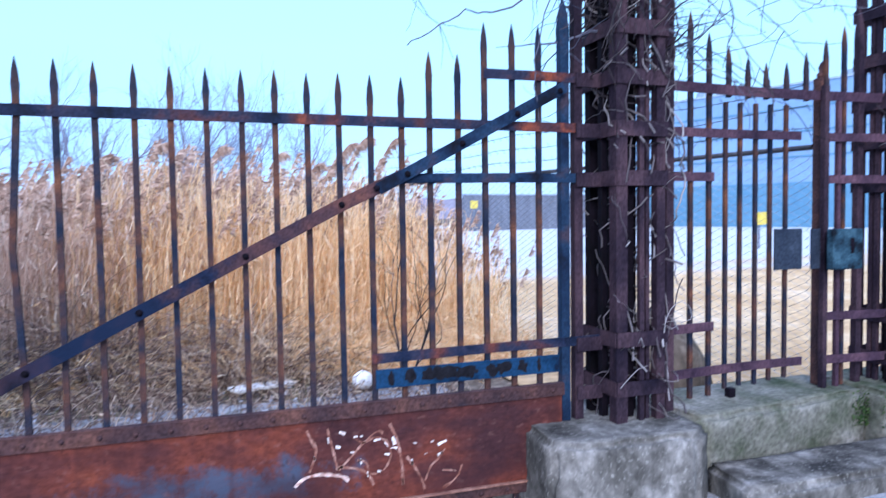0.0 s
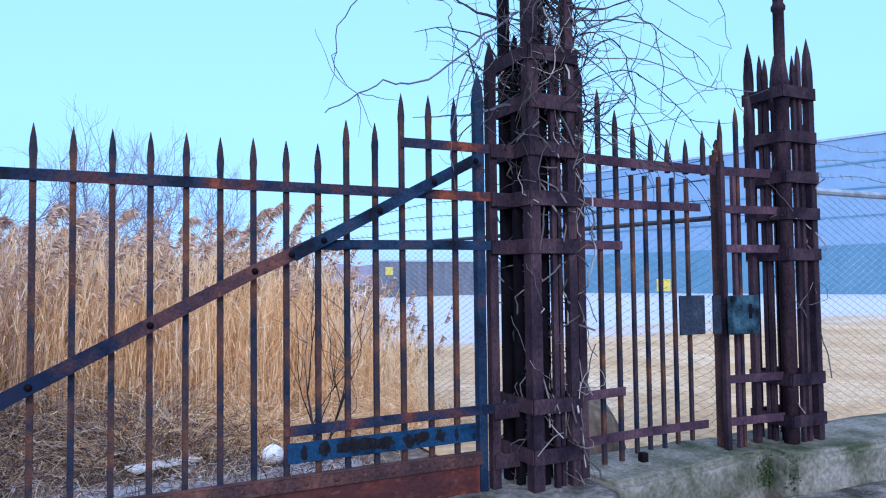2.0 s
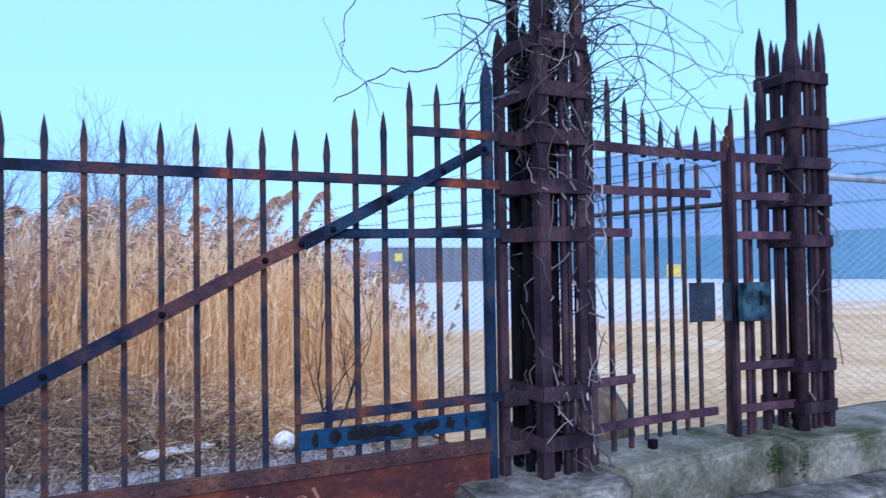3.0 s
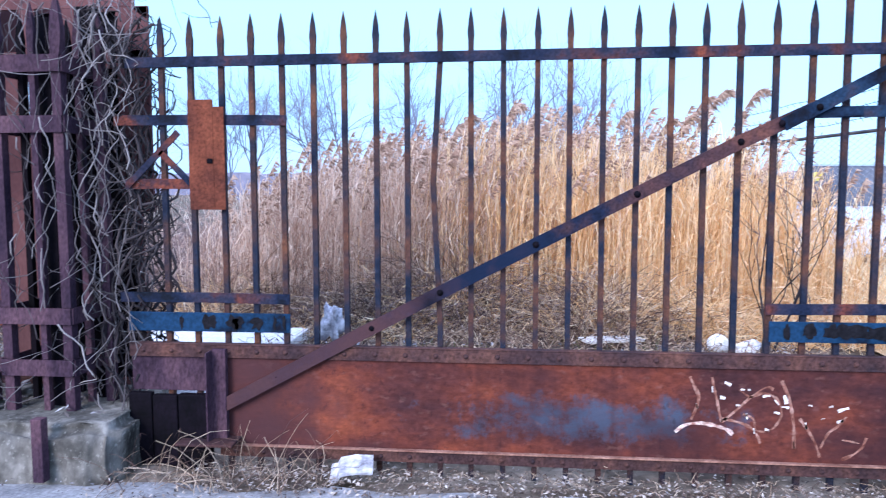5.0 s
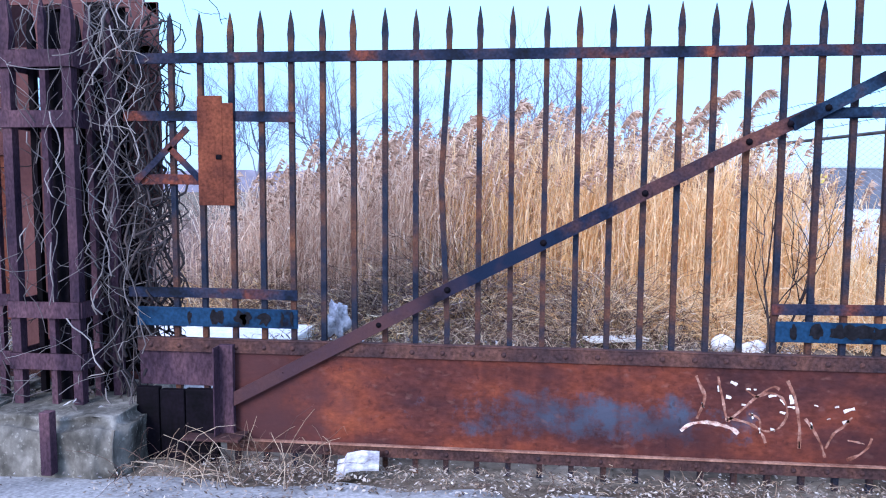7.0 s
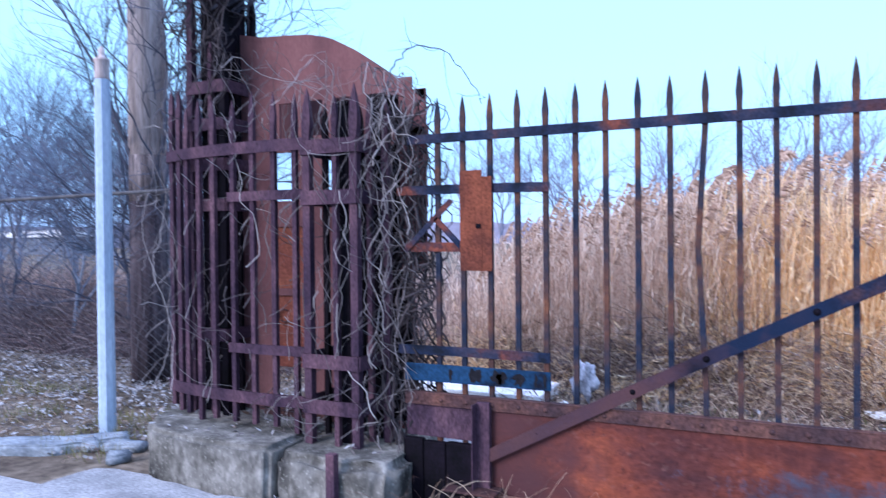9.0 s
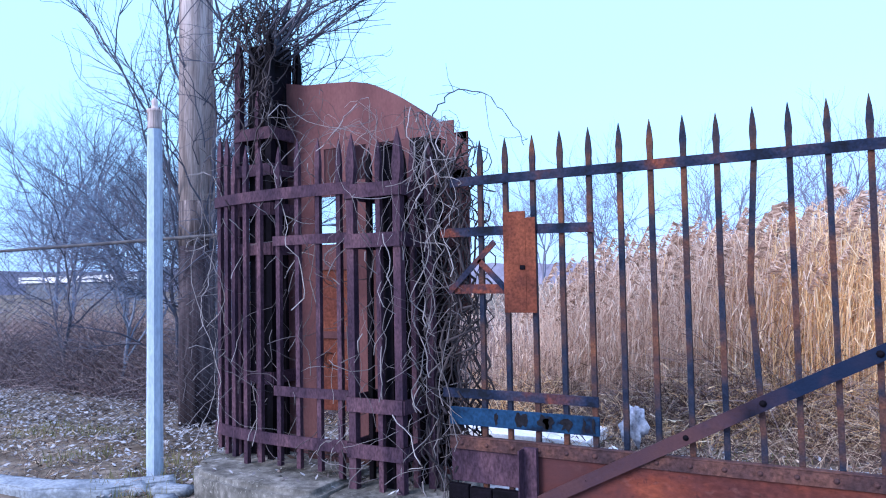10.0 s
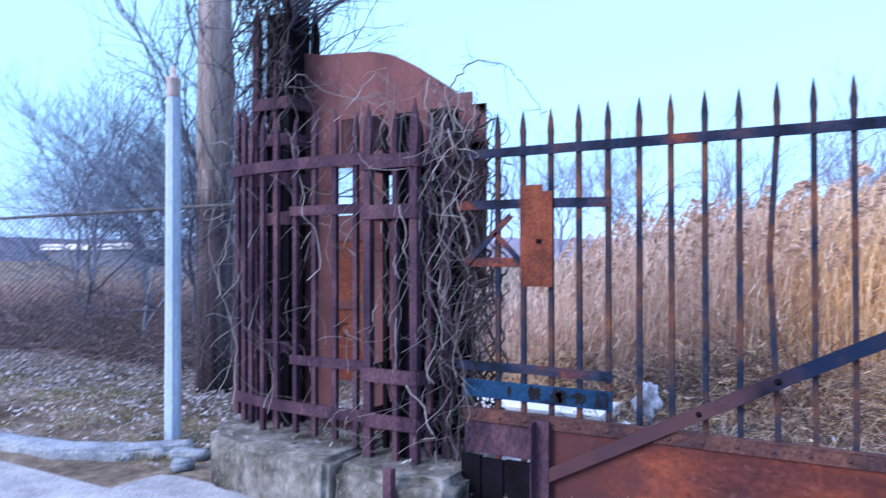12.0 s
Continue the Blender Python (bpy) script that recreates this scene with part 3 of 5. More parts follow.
part("end_angle", nb((0.26, 0.335, -0.085, -0.052, 0.10, 0.605), (0.255, 0.262, -0.15, -0.052, 0.10, 0.60), bevel=0.002), M_PIER, gate)
part("foot_bracket", nb((0.10, 0.40, -0.19, -0.04, 0.125, 0.138), bevel=0.003), M_LIP, gate)
bolt = rivet_mesh("bolt", 0.017, M_DARK)
for x, z in ((0.60, 0.466), (1.10, 0.726), (1.448, 0.912), (1.92, 1.155), (2.40, 1.40), (2.872, 1.645), (3.05, 1.727), (3.215, 1.80), (3.52, 1.962), (3.84, 2.128), (4.10, 2.262)):
    shared("bolt", bolt, brace, pose(x, -0.064 - (0.012 if x > 3.0 else 0), z))
# worn graffiti strokes: pale scrawls proud of the plate
M_WORN = material("bright_paint_fleck", [(0.45, 0.36, 0.33), (0.80, 0.77, 0.76)], 30, 6, (0.7, 0.9), 0.1)
M_CHALK = material("worn_pale_paint", [(0.20, 0.08, 0.06), (0.45, 0.32, 0.28), (0.75, 0.68, 0.66)], 30, 6, (0.7, 0.9), 0.1)
M_FAINT = material("faint_scratch", [(0.10, 0.036, 0.026), (0.20, 0.095, 0.072), (0.38, 0.24, 0.20)], 22, 6, (0.7, 0.9), 0.1)


def scrawl(w, mat, *way):
    """One worn stroke of paint: way holds (x, z) in hundredths of a metre on the plate."""
    path = smooth_path([(x / 100, -0.0352, z / 100) for x, z in way], 6, 0.0, 1) if len(way) > 2 else [Vector((x / 100, -0.0352, z / 100)) for x, z in way]
    s = Soup()
    for i, (p, q) in enumerate(zip(path, path[1:])):
        d = (q - p).normalized()
        sd = Vector((-d.z, 0, d.x))
        w0, w1 = (w * (1.0 + 0.8 * noise.noise((p0.x * 35, p0.z * 35, w * 900))) for p0 in (p, q))
        s.quad(p - sd * w0, q - sd * w1, q + sd * w1, p + sd * w0)
    s.part("scratch", mat, plate, "pale worn paint stroke")


scrawl(0.0075, M_CHALK, (261, 23), (265.5, 26.5), (272, 27.8), (279, 27), (285.5, 25), (288.5, 22.5))
scrawl(0.0060, M_FAINT, (267.5, 51), (269.5, 46.5), (271.8, 41.5), (271.2, 36.5), (268.5, 29.5))
scrawl(0.0055, M_FAINT, (278, 51), (279, 45.5), (280.5, 40), (281.7, 34), (283, 28.6))
scrawl(0.0060, M_FAINT, (283, 28.6), (290, 35), (296.5, 41.5), (303.5, 46.5), (307, 45.5))
scrawl(0.0055, M_FAINT, (283, 30.5), (293.5, 28), (299, 24), (301.5, 18.5))
scrawl(0.0050, M_FAINT, (291, 45), (296.5, 41.5), (302, 43.5), (308.5, 41), (311, 33), (306.5, 25.5), (299.5, 25), (298, 30.5), (293, 33))
scrawl(0.0070, M_FAINT, (310.5, 50), (313, 44.5), (315, 38.5), (317, 27), (317.3, 16.5))
scrawl(0.0060, M_FAINT, (319.5, 31.5), (323.5, 26), (327.5, 18.5), (329.5, 12.5))
scrawl(0.0055, M_FAINT, (329.5, 17), (333, 24.5), (337, 28), (341, 33))
scrawl(0.0070, M_FAINT, (350.5, 23), (349, 18.5), (345, 14.5), (339.5, 11.7))
scrawl(0.0040, M_FAINT, (339.5, 21.5), (344, 20.8), (347.5, 20))
for x, z, dx, dz, w in ((284, 48.5, 3, -1.5, 0.010), (282, 41, 2.4, -0.6, 0.009), (291.5, 45, 2, 0, 0.006), (295, 44.9, 1.2, 0, 0.006), (302, 41.8, 3.6, 0.6, 0.008), (307.5, 40.5, 2.2, -2.6, 0.005), (312.4, 43, 0.8, -4.5, 0.011), (311, 37, 3.4, -0.4, 0.007),
                        (270.8, 37.6, 0.5, -2.4, 0.007), (289.5, 37.3, 2, -0.4, 0.007), (294.5, 33.2, 0.6, -2.8, 0.006), (298.2, 26, 0.6, -2.6, 0.007), (303.5, 25.4, 2.2, -0.5, 0.010), (307.5, 34.2, 2.6, -0.6, 0.006), (317.2, 20, 0.2, -3.4, 0.006), (322.3, 29.6, 0.4, -3.2, 0.006),
                        (337, 35.5, 5, 1.8, 0.009), (336.8, 30, 3, 1.0, 0.011), (323.4, 38.2, 1.8, -0.5, 0.004), (333, 37.4, 1.8, 0.5, 0.006), (329.5, 31.4, 1.6, 0.4, 0.005), (278.2, 46.4, 0.3, -3, 0.007)):
    scrawl(w * 0.7, M_WORN, (x, z), (x + dx * 0.5, z + dz * 0.5 + 0.2), (x + dx, z + dz))

# blue boards on both ends
for x0, x1, marks in ((-0.20, 0.672, ((0.08, 0.10), (0.21, 0.25), (0.24, 0.28), (0.33, 0.40), (0.37, 0.42), (0.46, 0.53), (0.58, 0.60), (0.63, 0.65))), (3.036, 4.10, ((3.10, 3.13), (3.19, 3.23), (3.21, 3.25), (3.29, 3.36), (3.34, 3.42), (3.40, 3.50), (3.47, 3.56), (3.54, 3.60), (3.65, 3.72), (3.70, 3.80), (3.84, 3.90), (3.96, 3.98)))):
    board = part("name_board", nb((x0, x1, -0.046, -0.034, 0.690, 0.790), bevel=0.003), M_SIGN, gate, "blue painted board with black painted-over marks")
    for a, b in marks:
        sm = bmesh.new()
        m2 = 14
        ring = []
        for k in range(m2):
            t2 = 2 * math.pi * k / m2
            rr = 1 + 0.9 * noise.noise((a * 31 + 1.8 * math.cos(t2), 1.8 * math.sin(t2), b * 17))
            ring.append(((a + b) / 2 + (b - a) / 2 * rr * math.cos(t2), min(0.785, max(0.695, 0.742 + 0.034 * rr * math.sin(t2)))))
        up = 0.0480 + 0.0007 * (int(a * 100) % 4)
        f1 = [sm.verts.new((x, -up, z)) for x, z in ring]
        f0 = [sm.verts.new((x, -0.0462, z)) for x, z in ring]
        sm.faces.new(f1)
        for k in range(m2):
            sm.faces.new((f0[k], f1[k], f1[(k + 1) % m2], f0[(k + 1) % m2]))
        part("painted_mark", sm, M_BLACK, board, "black paint smudge")
rust_panel = part("rust_panel", nb((0.158, 0.290, -0.052, -0.044, 1.325, 1.882), (0.2905, 0.348, -0.052, -0.044, 1.325, 1.845), bevel=0.002), M_ORANGE, gate, "orange rusted rectangular panel with notched corner")
part("keyhole", nb((0.255, 0.285, -0.056, -0.0525, 1.56, 1.585), bevel=0.004), M_DARK, rust_panel, "dark keyhole stain")


# ---------------------------------------------------------------- piers
def banded_pier(name, label, x0, x1, y0, y1, z0, bands, posts, inner, finial, corner, iron=None, group="gate piers"):
    """Square pier: spear-topped posts and bars held by flat iron bands; one thick corner post with a turned finial."""
    p = thing(name, label, "pier", group)
    iron = iron or M_PIER
    cx, cy = (x0 + x1) / 2, (y0 + y1) / 2
    for z, grow in bands:
        bb = bmesh.new()
        g = grow
        loop = [(x0 - g, y0 - g), (x1 + g, y0 - g), (x1 + g, y1 + g), (x0 - g, y1 + g)]
        t2, h = 0.012, 0.085
        o = [[bb.verts.new((x, y, zz)) for x, y in loop] for zz in (z - h, z)]
        i2 = [[bb.verts.new((x + (t2 if x < cx else -t2), y + (t2 if y < cy else -t2), zz)) for x, y in loop] for zz in (z - h, z)]
        for k in range(4):
            j = (k + 1) % 4
            bb.faces.new((o[0][k], o[0][j], o[1][j], o[1][k]))
            bb.faces.new((i2[0][j], i2[0][k], i2[1][k], i2[1][j]))
            bb.faces.new((o[1][k], o[1][j], i2[1][j], i2[1][k]))
            bb.faces.new((o[0][j], o[0][k], i2[0][k], i2[0][j]))
        bmesh.ops.bevel(bb, geom=[e for e in bb.edges if abs(e.verts[0].co.z - e.verts[1].co.z) > 0.05], offset=0.010, segments=2, affect="EDGES")
        part("band", bb, iron, p)
    # rear posts go near-black: the pier's inner shade is put into their colour
    for (x, y, w, top, tip) in posts:
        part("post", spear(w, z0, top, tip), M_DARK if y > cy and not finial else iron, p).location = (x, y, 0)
    # inner bars near-black too, painting the shade of the core
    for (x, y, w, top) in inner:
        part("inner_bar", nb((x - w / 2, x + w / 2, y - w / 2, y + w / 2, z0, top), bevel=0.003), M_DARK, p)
    if finial:
        x, y, top = corner
        r = 0.052
        tb = bmesh.new()
        turned(tb, [(r, z0), (r, 2.95), (r * 1.12, 2.96), (r * 1.12, 3.0), (r * 0.95, 3.06), (r * 0.72, 3.16), (r * 0.74, 3.30), (r * 0.74, top - 0.06), (r * 0.95, top - 0.05), (r * 0.95, top - 0.02), (r * 0.7, top), (r * 0.7, top + 0.03), (r * 0.95, top + 0.05), (r * 0.5, top + 0.13), (0.006, top + 0.18)], 14, (x, y))
        part("finial_post", tb, iron, p, "turned iron corner post with finial", True)
    return p


def ring_posts(x0, x1, y0, y1, inset, wc, wm, top_c, top_m):
    out = []
    xm, ym = (x0 + x1) / 2, (y0 + y1) / 2
    a, b, c, d = x0 + inset, x1 - inset, y0 + inset, y1 - inset
    for x, y in ((a, c), (b, c), (b, d), (a, d)):
        out.append((x, y, wc, top_c, 0.30))
    for x, y in ((xm + 0.03, c), (xm, d), (a, ym + 0.02), (b, ym), ((a + xm) / 2, d)):
        out.append((x, y, wm, top_m, 0.2))
    return out


MX = (4.375, 4.715, -0.20, 0.16)
mid_pier = banded_pier("gate_pier", "tall banded gate pier of plum-brown rusty bars wound with vines", *MX, 0.40,
    [(2.935, 0.012), (2.655, 0.006), (2.38, 0.008), (2.096, 0.005), (1.821, 0.005), (0.915, 0.005), (0.635, 0.005)],
    [(4.412, -0.162, 0.072, 3.95, 0.3), (4.675, -0.162, 0.056, 3.75, 0.3), (4.675, 0.122, 0.050, 3.75, 0.3), (4.412, 0.122, 0.056, 3.75, 0.3), (4.555, -0.165, 0.030, 3.05, 0.2), (4.605, -0.150, 0.024, 2.98, 0.2), (4.40, -0.02, 0.040, 3.05, 0.2), (4.55, 0.125, 0.034, 3.05, 0.2), (4.68, 0.0, 0.034, 3.05, 0.2)],
    [(4.52, -0.06, 0.075, 3.1), (4.63, 0.05, 0.05, 3.0)], False, None, M_PIERD)
RX = (6.585, 6.935, -0.12, 0.23)
right_pier = banded_pier("gate_pier", "banded iron pier of rusty spear-tipped bars with turned finial", *RX, 0.40,
    [(2.965, 0.008), (2.64, 0.006), (2.345, 0.01), (2.08, 0.01), (1.785, 0.01), (0.896, 0.01), (0.605, 0.01)],
    [(6.618, 0.196, 0.052, 3.36, 0.36), (6.902, -0.086, 0.054, 3.35, 0.36), (6.902, 0.196, 0.050, 3.30, 0.3), (6.612, 0.09, 0.030, 3.24, 0.2), (6.612, 0.045, 0.030, 3.20, 0.2), (6.735, -0.09, 0.028, 3.20, 0.2), (6.795, -0.09, 0.030, 3.28, 0.2)],
    [(6.70, 0.02, 0.05, 2.3)], True, (6.640, -0.065, 3.58), M_PIERD)
part("post", spear(0.045, 0.40, 2.82, 0.26), M_PIERD, right_pier).location = (7.00, 0.06, 0)
part("post", spear(0.045, 0.40, 2.93, 0.26), M_PIERD, right_pier).location = (6.43, 0.05, 0)
LX = (-0.83, -0.43, -0.18, 0.22)
left_pier = banded_pier("gate_pier", "vine-grown banded iron pier of plum-brown bars beside the gate", *LX, 0.28,
    [(2.10, 0.005), (1.80, 0.005), (0.825, 0.005), (0.555, 0.005)],
    ring_posts(*LX, 0.034, 0.050, 0.032, 2.42, 2.36), [(-0.60, -0.04, 0.11, 2.3), (-0.48, 0.14, 0.09, 2.4), (-0.76, 0.14, 0.06, 2.3)], False, None)
OX = (-2.02, -1.66, 0.10, 0.46)
outer_pier = banded_pier("gate_pier", "dark iron pier overgrown by a vine crown", *OX, 0.30,
    [(2.62, 0.0), (2.36, 0.0), (2.08, 0.0), (1.80, 0.0), (0.90, 0.0)],
    ring_posts(*OX, 0.034, 0.050, 0.032, 3.32, 2.9), [(-1.84, 0.30, 0.22, 3.25)], False, None)

# every second post of the outer pier is near-black
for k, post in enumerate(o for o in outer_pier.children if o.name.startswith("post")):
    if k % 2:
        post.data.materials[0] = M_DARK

# gate stubs beside the piers
for x, y, top in ((4.240, 0.0, 2.99), (4.815, -0.06, 2.96)):
    part("post", spear(0.052, 0.40, top, 0.28), M_PIERD, mid_pier).location = (x, y, 0)
for z in (2.38, 2.096, 1.821, 0.880, 0.600):
    part("tie_band", nb((4.215, 4.378, -0.050, -0.036, z - 0.085, z - 0.005), bevel=0.003), M_PIERD, mid_pier)
part("post", spear(0.045, 0.28, 2.35, 0.2), M_PIER, left_pier).location = (-0.36, 0.04, 0)
part("hanging_bar", nb((-0.47, -0.415, -0.475, -0.425, 0.03, 0.34), bevel=0.004), M_PIER, left_pier)


# ---------------------------------------------------------------- right side panel and wicket
panel = thing("side_fence", "rusty iron side fence panel with concave row of spear tips", "fence")


def py(x):
    return 0.02 + 0.06 * math.sin(math.pi * (x - 4.8) / 1.7)


tips = ((5.06, 2.806), (5.21, 2.689), (5.369, 2.62), (5.525, 2.564), (5.672, 2.536), (5.836, 2.547), (5.991, 2.618), (6.146, 2.71), (6.289, 2.804))
for k, (x, top) in enumerate(tips):
    low = 0.42 if k < 2 else 0.40 if k > 6 else 2.30
    part("bar", spear(0.026, low, top, 0.17), M_BAR, panel).location = (x, py(x), 0)
part("top_rail", strip(bmesh.new(), [Vector((4.78 + 1.82 * i / 8, py(4.78 + 1.70 * i / 8) - 0.022, 2.345 - 0.012 * i / 8)) for i in range(9)], 0.014, 0.062), M_PIER, panel)
for b2, zz in ((5.23, 1.80), (5.23, 0.865)):
    part("rail", strip(bmesh.new(), [Vector((4.78, -0.002, zz)), Vector((b2, py(b2) - 0.022, zz))], 0.014, 0.055), M_PIER, panel)
part("socket", nb((5.345, 5.395, 0.02, 0.07, 0.395, 0.46), bevel=0.008), M_DARK, panel)

wicket = thing("wicket_gate", "narrow rusty iron wicket leaf standing in the side fence", "gate")
for x, low in ((5.345, 0.45), (5.463, 0.46), (5.589, 0.455), (5.707, 0.47), (5.834, 0.48)):
    part("bar", nb((x - 0.012, x + 0.012, py(x) - 0.012, py(x) + 0.012, low, 2.27), bevel=0.002), M_BAR, wicket)
for b2, zz in ((5.93, 2.07), (5.95, 0.585)):
    part("rail", strip(bmesh.new(), [Vector((4.80 + (b2 - 4.80) * i / 6, py(4.80 + (b2 - 4.80) * i / 6) - 0.024, zz)) for i in range(7)], 0.014, 0.055), M_PIER, wicket)
part("lock_plate", nb((5.70, 5.925, 0.022, 0.036, 1.20, 1.465), bevel=0.003), M_SLAB, wicket, "dark slate steel lock plate")
post6 = thing("wicket_post", "orange-brown rusted square post with small cap", "post")
part("shaft", nb((6.115, 6.185, 0.06, 0.13, 0.40, 2.46), bevel=0.005), M_LIP, post6)
part("front_angle", nb((6.076, 6.114, -0.01, 0.030, 0.40, 2.40), bevel=0.004), M_PIERD, post6)
part("cap", turned(bmesh.new(), [(0.03, 2.46), (0.03, 2.49), (0.016, 2.50), (0.022, 2.53), (0.004, 2.57)], 10, (6.15, 0.095)), M_LIP, post6, "", True)
part("side_bar", nb((6.20, 6.23, 0.0, 0.03, 0.40, 2.30), bevel=0.003), M_PIER, post6)
part("latch_plate", nb((6.005, 6.115, 0.02, 0.036, 1.195, 1.46), bevel=0.003), M_SLAB, post6, "dark steel latch plate")
part("lock_box", nb((6.055, 6.31, -0.10, -0.05, 1.195, 1.46), bevel=0.006), M_BOX, post6, "chipped slate-teal steel lock box")
part("keyhole", nb((6.205, 6.235, -0.103, -0.099, 1.30, 1.40), bevel=0.002), M_DARK, post6, "dark keyhole slot")
for zz in (2.06, 1.785, 0.88, 0.59):
    part("tie_rail", strip(bmesh.new(), [Vector((6.10, 0.0, zz)), Vector((6.60, -0.05, zz))], 0.014, 0.055), M_PIER, post6)
part("tie_strap", nb((6.10, 6.32, -0.052, -0.003, 1.30, 1.36), bevel=0.003), M_PIER, post6)


# ---------------------------------------------------------------- concrete bases
def rough_block(name, label, outline, z0, z1, mat, bevel=0.035, amp=0.018):
    """A cast block with rounded, worn edges over a plan outline."""
    bm = bmesh.new()
    low = [bm.verts.new((x, y, z0)) for x, y in outline]
    up = [bm.verts.new((x, y, z1)) for x, y in outline]
    k = len(outline)
    bm.faces.new(low[::-1])
    bm.faces.new(up)
    for i in range(k):
        bm.faces.new((low[i], low[(i + 1) % k], up[(i + 1) % k], up[i]))
    bmesh.ops.recalc_face_normals(bm, faces=bm.faces)
    bmesh.ops.bevel(bm, geom=[e for e in bm.edges if max(v.co.z for v in e.verts) > z1 - 0.01], offset=bevel, segments=3, affect="EDGES")
    bmesh.ops.triangulate(bm, faces=bm.faces)
    for _ in range(4):
        long = [e for e in bm.edges if e.calc_length() > 0.09]
        if not long:
            break
        bmesh.ops.subdivide_edges(bm, edges=long, cuts=1)
        bmesh.ops.triangulate(bm, faces=bm.faces)
    for v in bm.verts:
        q = v.co
        d = noise.noise_vector(q * 6.0) * amp + noise.noise_vector(q * 21.0) * amp * 0.45
        if q.z < z1 - 0.004:
            v.co += d
        else:
            v.co.z += d.z * 0.5
    ob = new(name, finish(name, bm, mat, True))
    return tagged(ob, label, "plinth", "", "structure")


rough_block("pier_plinth", "rough grey concrete plinth under the gate pier", [(3.88, -0.36), (4.02, -0.46), (4.70, -0.50), (4.84, -0.40), (4.86, 0.36), (3.90, 0.36)], -0.05, 0.40, M_CONC)
rough_block("low_wall", "mossy concrete dwarf wall under the side panel", [(4.86, -0.28), (6.34, -0.13), (6.34, 0.40), (4.86, 0.40)], -0.05, 0.398, M_CONC2)
rough_block("pier_plinth", "mossy concrete plinth under the finial pier", [(6.34, -0.30), (6.50, -0.36), (8.6, -0.36), (8.6, 0.34), (6.34, 0.40)], -0.05, 0.402, M_CONC2)
rough_block("step", "low concrete ledge along the dwarf wall", [(4.84, -0.74), (9.0, -0.70), (9.0, -0.28), (4.90, -0.28)], -0.05, 0.14, M_CONC)
rough_block("pier_plinth", "stained grey concrete plinth under the vine-grown pier", [(-0.90, -0.36), (-0.80, -0.42), (-0.20, -0.40), (-0.13, -0.34), (-0.13, 0.40), (-0.90, 0.40)], -0.05, 0.283, M_CONC, 0.05, 0.022)
def bow_y(x):
    """The line of the bowed fence in plan."""
    d = x + 1.27
    return -0.10 + 0.15 * d * d + 0.05 * d ** 4


arc = [(x, bow_y(x) - 0.325) for x in (-0.92, -1.05, -1.2, -1.35, -1.5, -1.65, -1.8, -1.92)] + [(-2.05, -0.24), (-2.15, -0.12), (-2.22, 0.05), (-2.26, 0.30), (-2.26, 0.75), (-0.92, 0.75)]
rough_block("curved_plinth", "smooth curved grey-brown concrete plinth under the bowed fence", arc, -0.05, 0.30, M_CONC, 0.03, 0.009)
# three near-black planks fill the space below the plate end
stop = thing("gate_stop", "dark planks standing under the plate end", "planks")
for x0, x1, top in ((-0.19, -0.065, 0.372), (-0.058, 0.075, 0.362), (0.082, 0.253, 0.369)):
    part("plank", nb((x0, x1, -0.10 - 0.01 * x0, -0.06, -0.03, top), bevel=0.006), M_DARK, stop)
# ---------------------------------------------------------------- bowed fence on the left
bowed = thing("bowed_fence", "bowed rusty iron fence of close plum-brown bars", "fence")


for k, x in enumerate((-2.09, -1.99, -1.90, -1.765, -1.62, -1.44, -1.275, -1.11, -0.955)):
    low = (0.36, 0.335, 0.33, 0.30, 0.33, 0.33, 0.33, 0.33, 0.30)[k]
    part("bar", spear(0.032, low, 2.46 - 0.02 * (k % 3) + (0.12 if k < 2 else 0), 0.22), M_PIER, bowed).location = (x, bow_y(x) + 0.024, 0)
for x, y in ((-2.14, 0.16), (-2.15, 0.29)):
    part("bar", spear(0.030, 0.31, 2.55, 0.2), M_PIER, bowed).location = (x, y, 0)
for z, h, x0, x1, name in ((2.10, 0.075, -0.84, -2.13, "band"), (1.79, 0.062, -0.84, -1.47, "band"), (0.815, 0.062, -0.84, -1.47, "band"), (0.50, 0.075, -0.84, -2.13, "band")):
    pts = [Vector((x0 + (x1 - x0) * i / 16, bow_y(x0 + (x1 - x0) * i / 16), z)) for i in range(17)]
    if x1 < -2:
        pts += [Vector((-2.165, 0.07, z)), Vector((-2.175, 0.16, z)), Vector((-2.175, 0.34, z))]
    part(name, strip(bmesh.new(), pts, 0.014, h), M_PIER, bowed)

# arched sheet behind the pier
booth = thing("sheet_iron_booth", "rust-red sheet iron booth wall with humped arched top", "booth")
ab = bmesh.new()
YA = 0.35


def arch_top(x):
    return float(np.interp(x, (-1.80, -1.72, -1.54, -1.34, -1.13, -0.95, -0.77, -0.60, -0.43, -0.26), (3.0, 2.985, 2.945, 2.932, 2.912, 2.862, 2.766, 2.652, 2.53, 2.385)))


xs = [-1.80 + 1.55 * i / 32 for i in range(33)]
cols = []
for x in xs:
    cols.append([ab.verts.new((x, y, z)) for y in (YA, YA + 0.02) for z in (2.46, arch_top(x))])
for a, b in zip(cols, cols[1:]):
    ab.faces.new((a[0], b[0], b[1], a[1]))
    ab.faces.new((b[2], a[2], a[3], b[3]))
    ab.faces.new((a[1], b[1], b[3], a[3]))
    ab.faces.new((b[0], a[0], a[2], b[2]))
ab.faces.new((cols[0][0], cols[0][1], cols[0][3], cols[0][2]))
ab.faces.new((cols[-1][1], cols[-1][0], cols[-1][2], cols[-1][3]))
part("arched_head", ab, M_SHEET, booth, "humped arched rust-red sheet head")
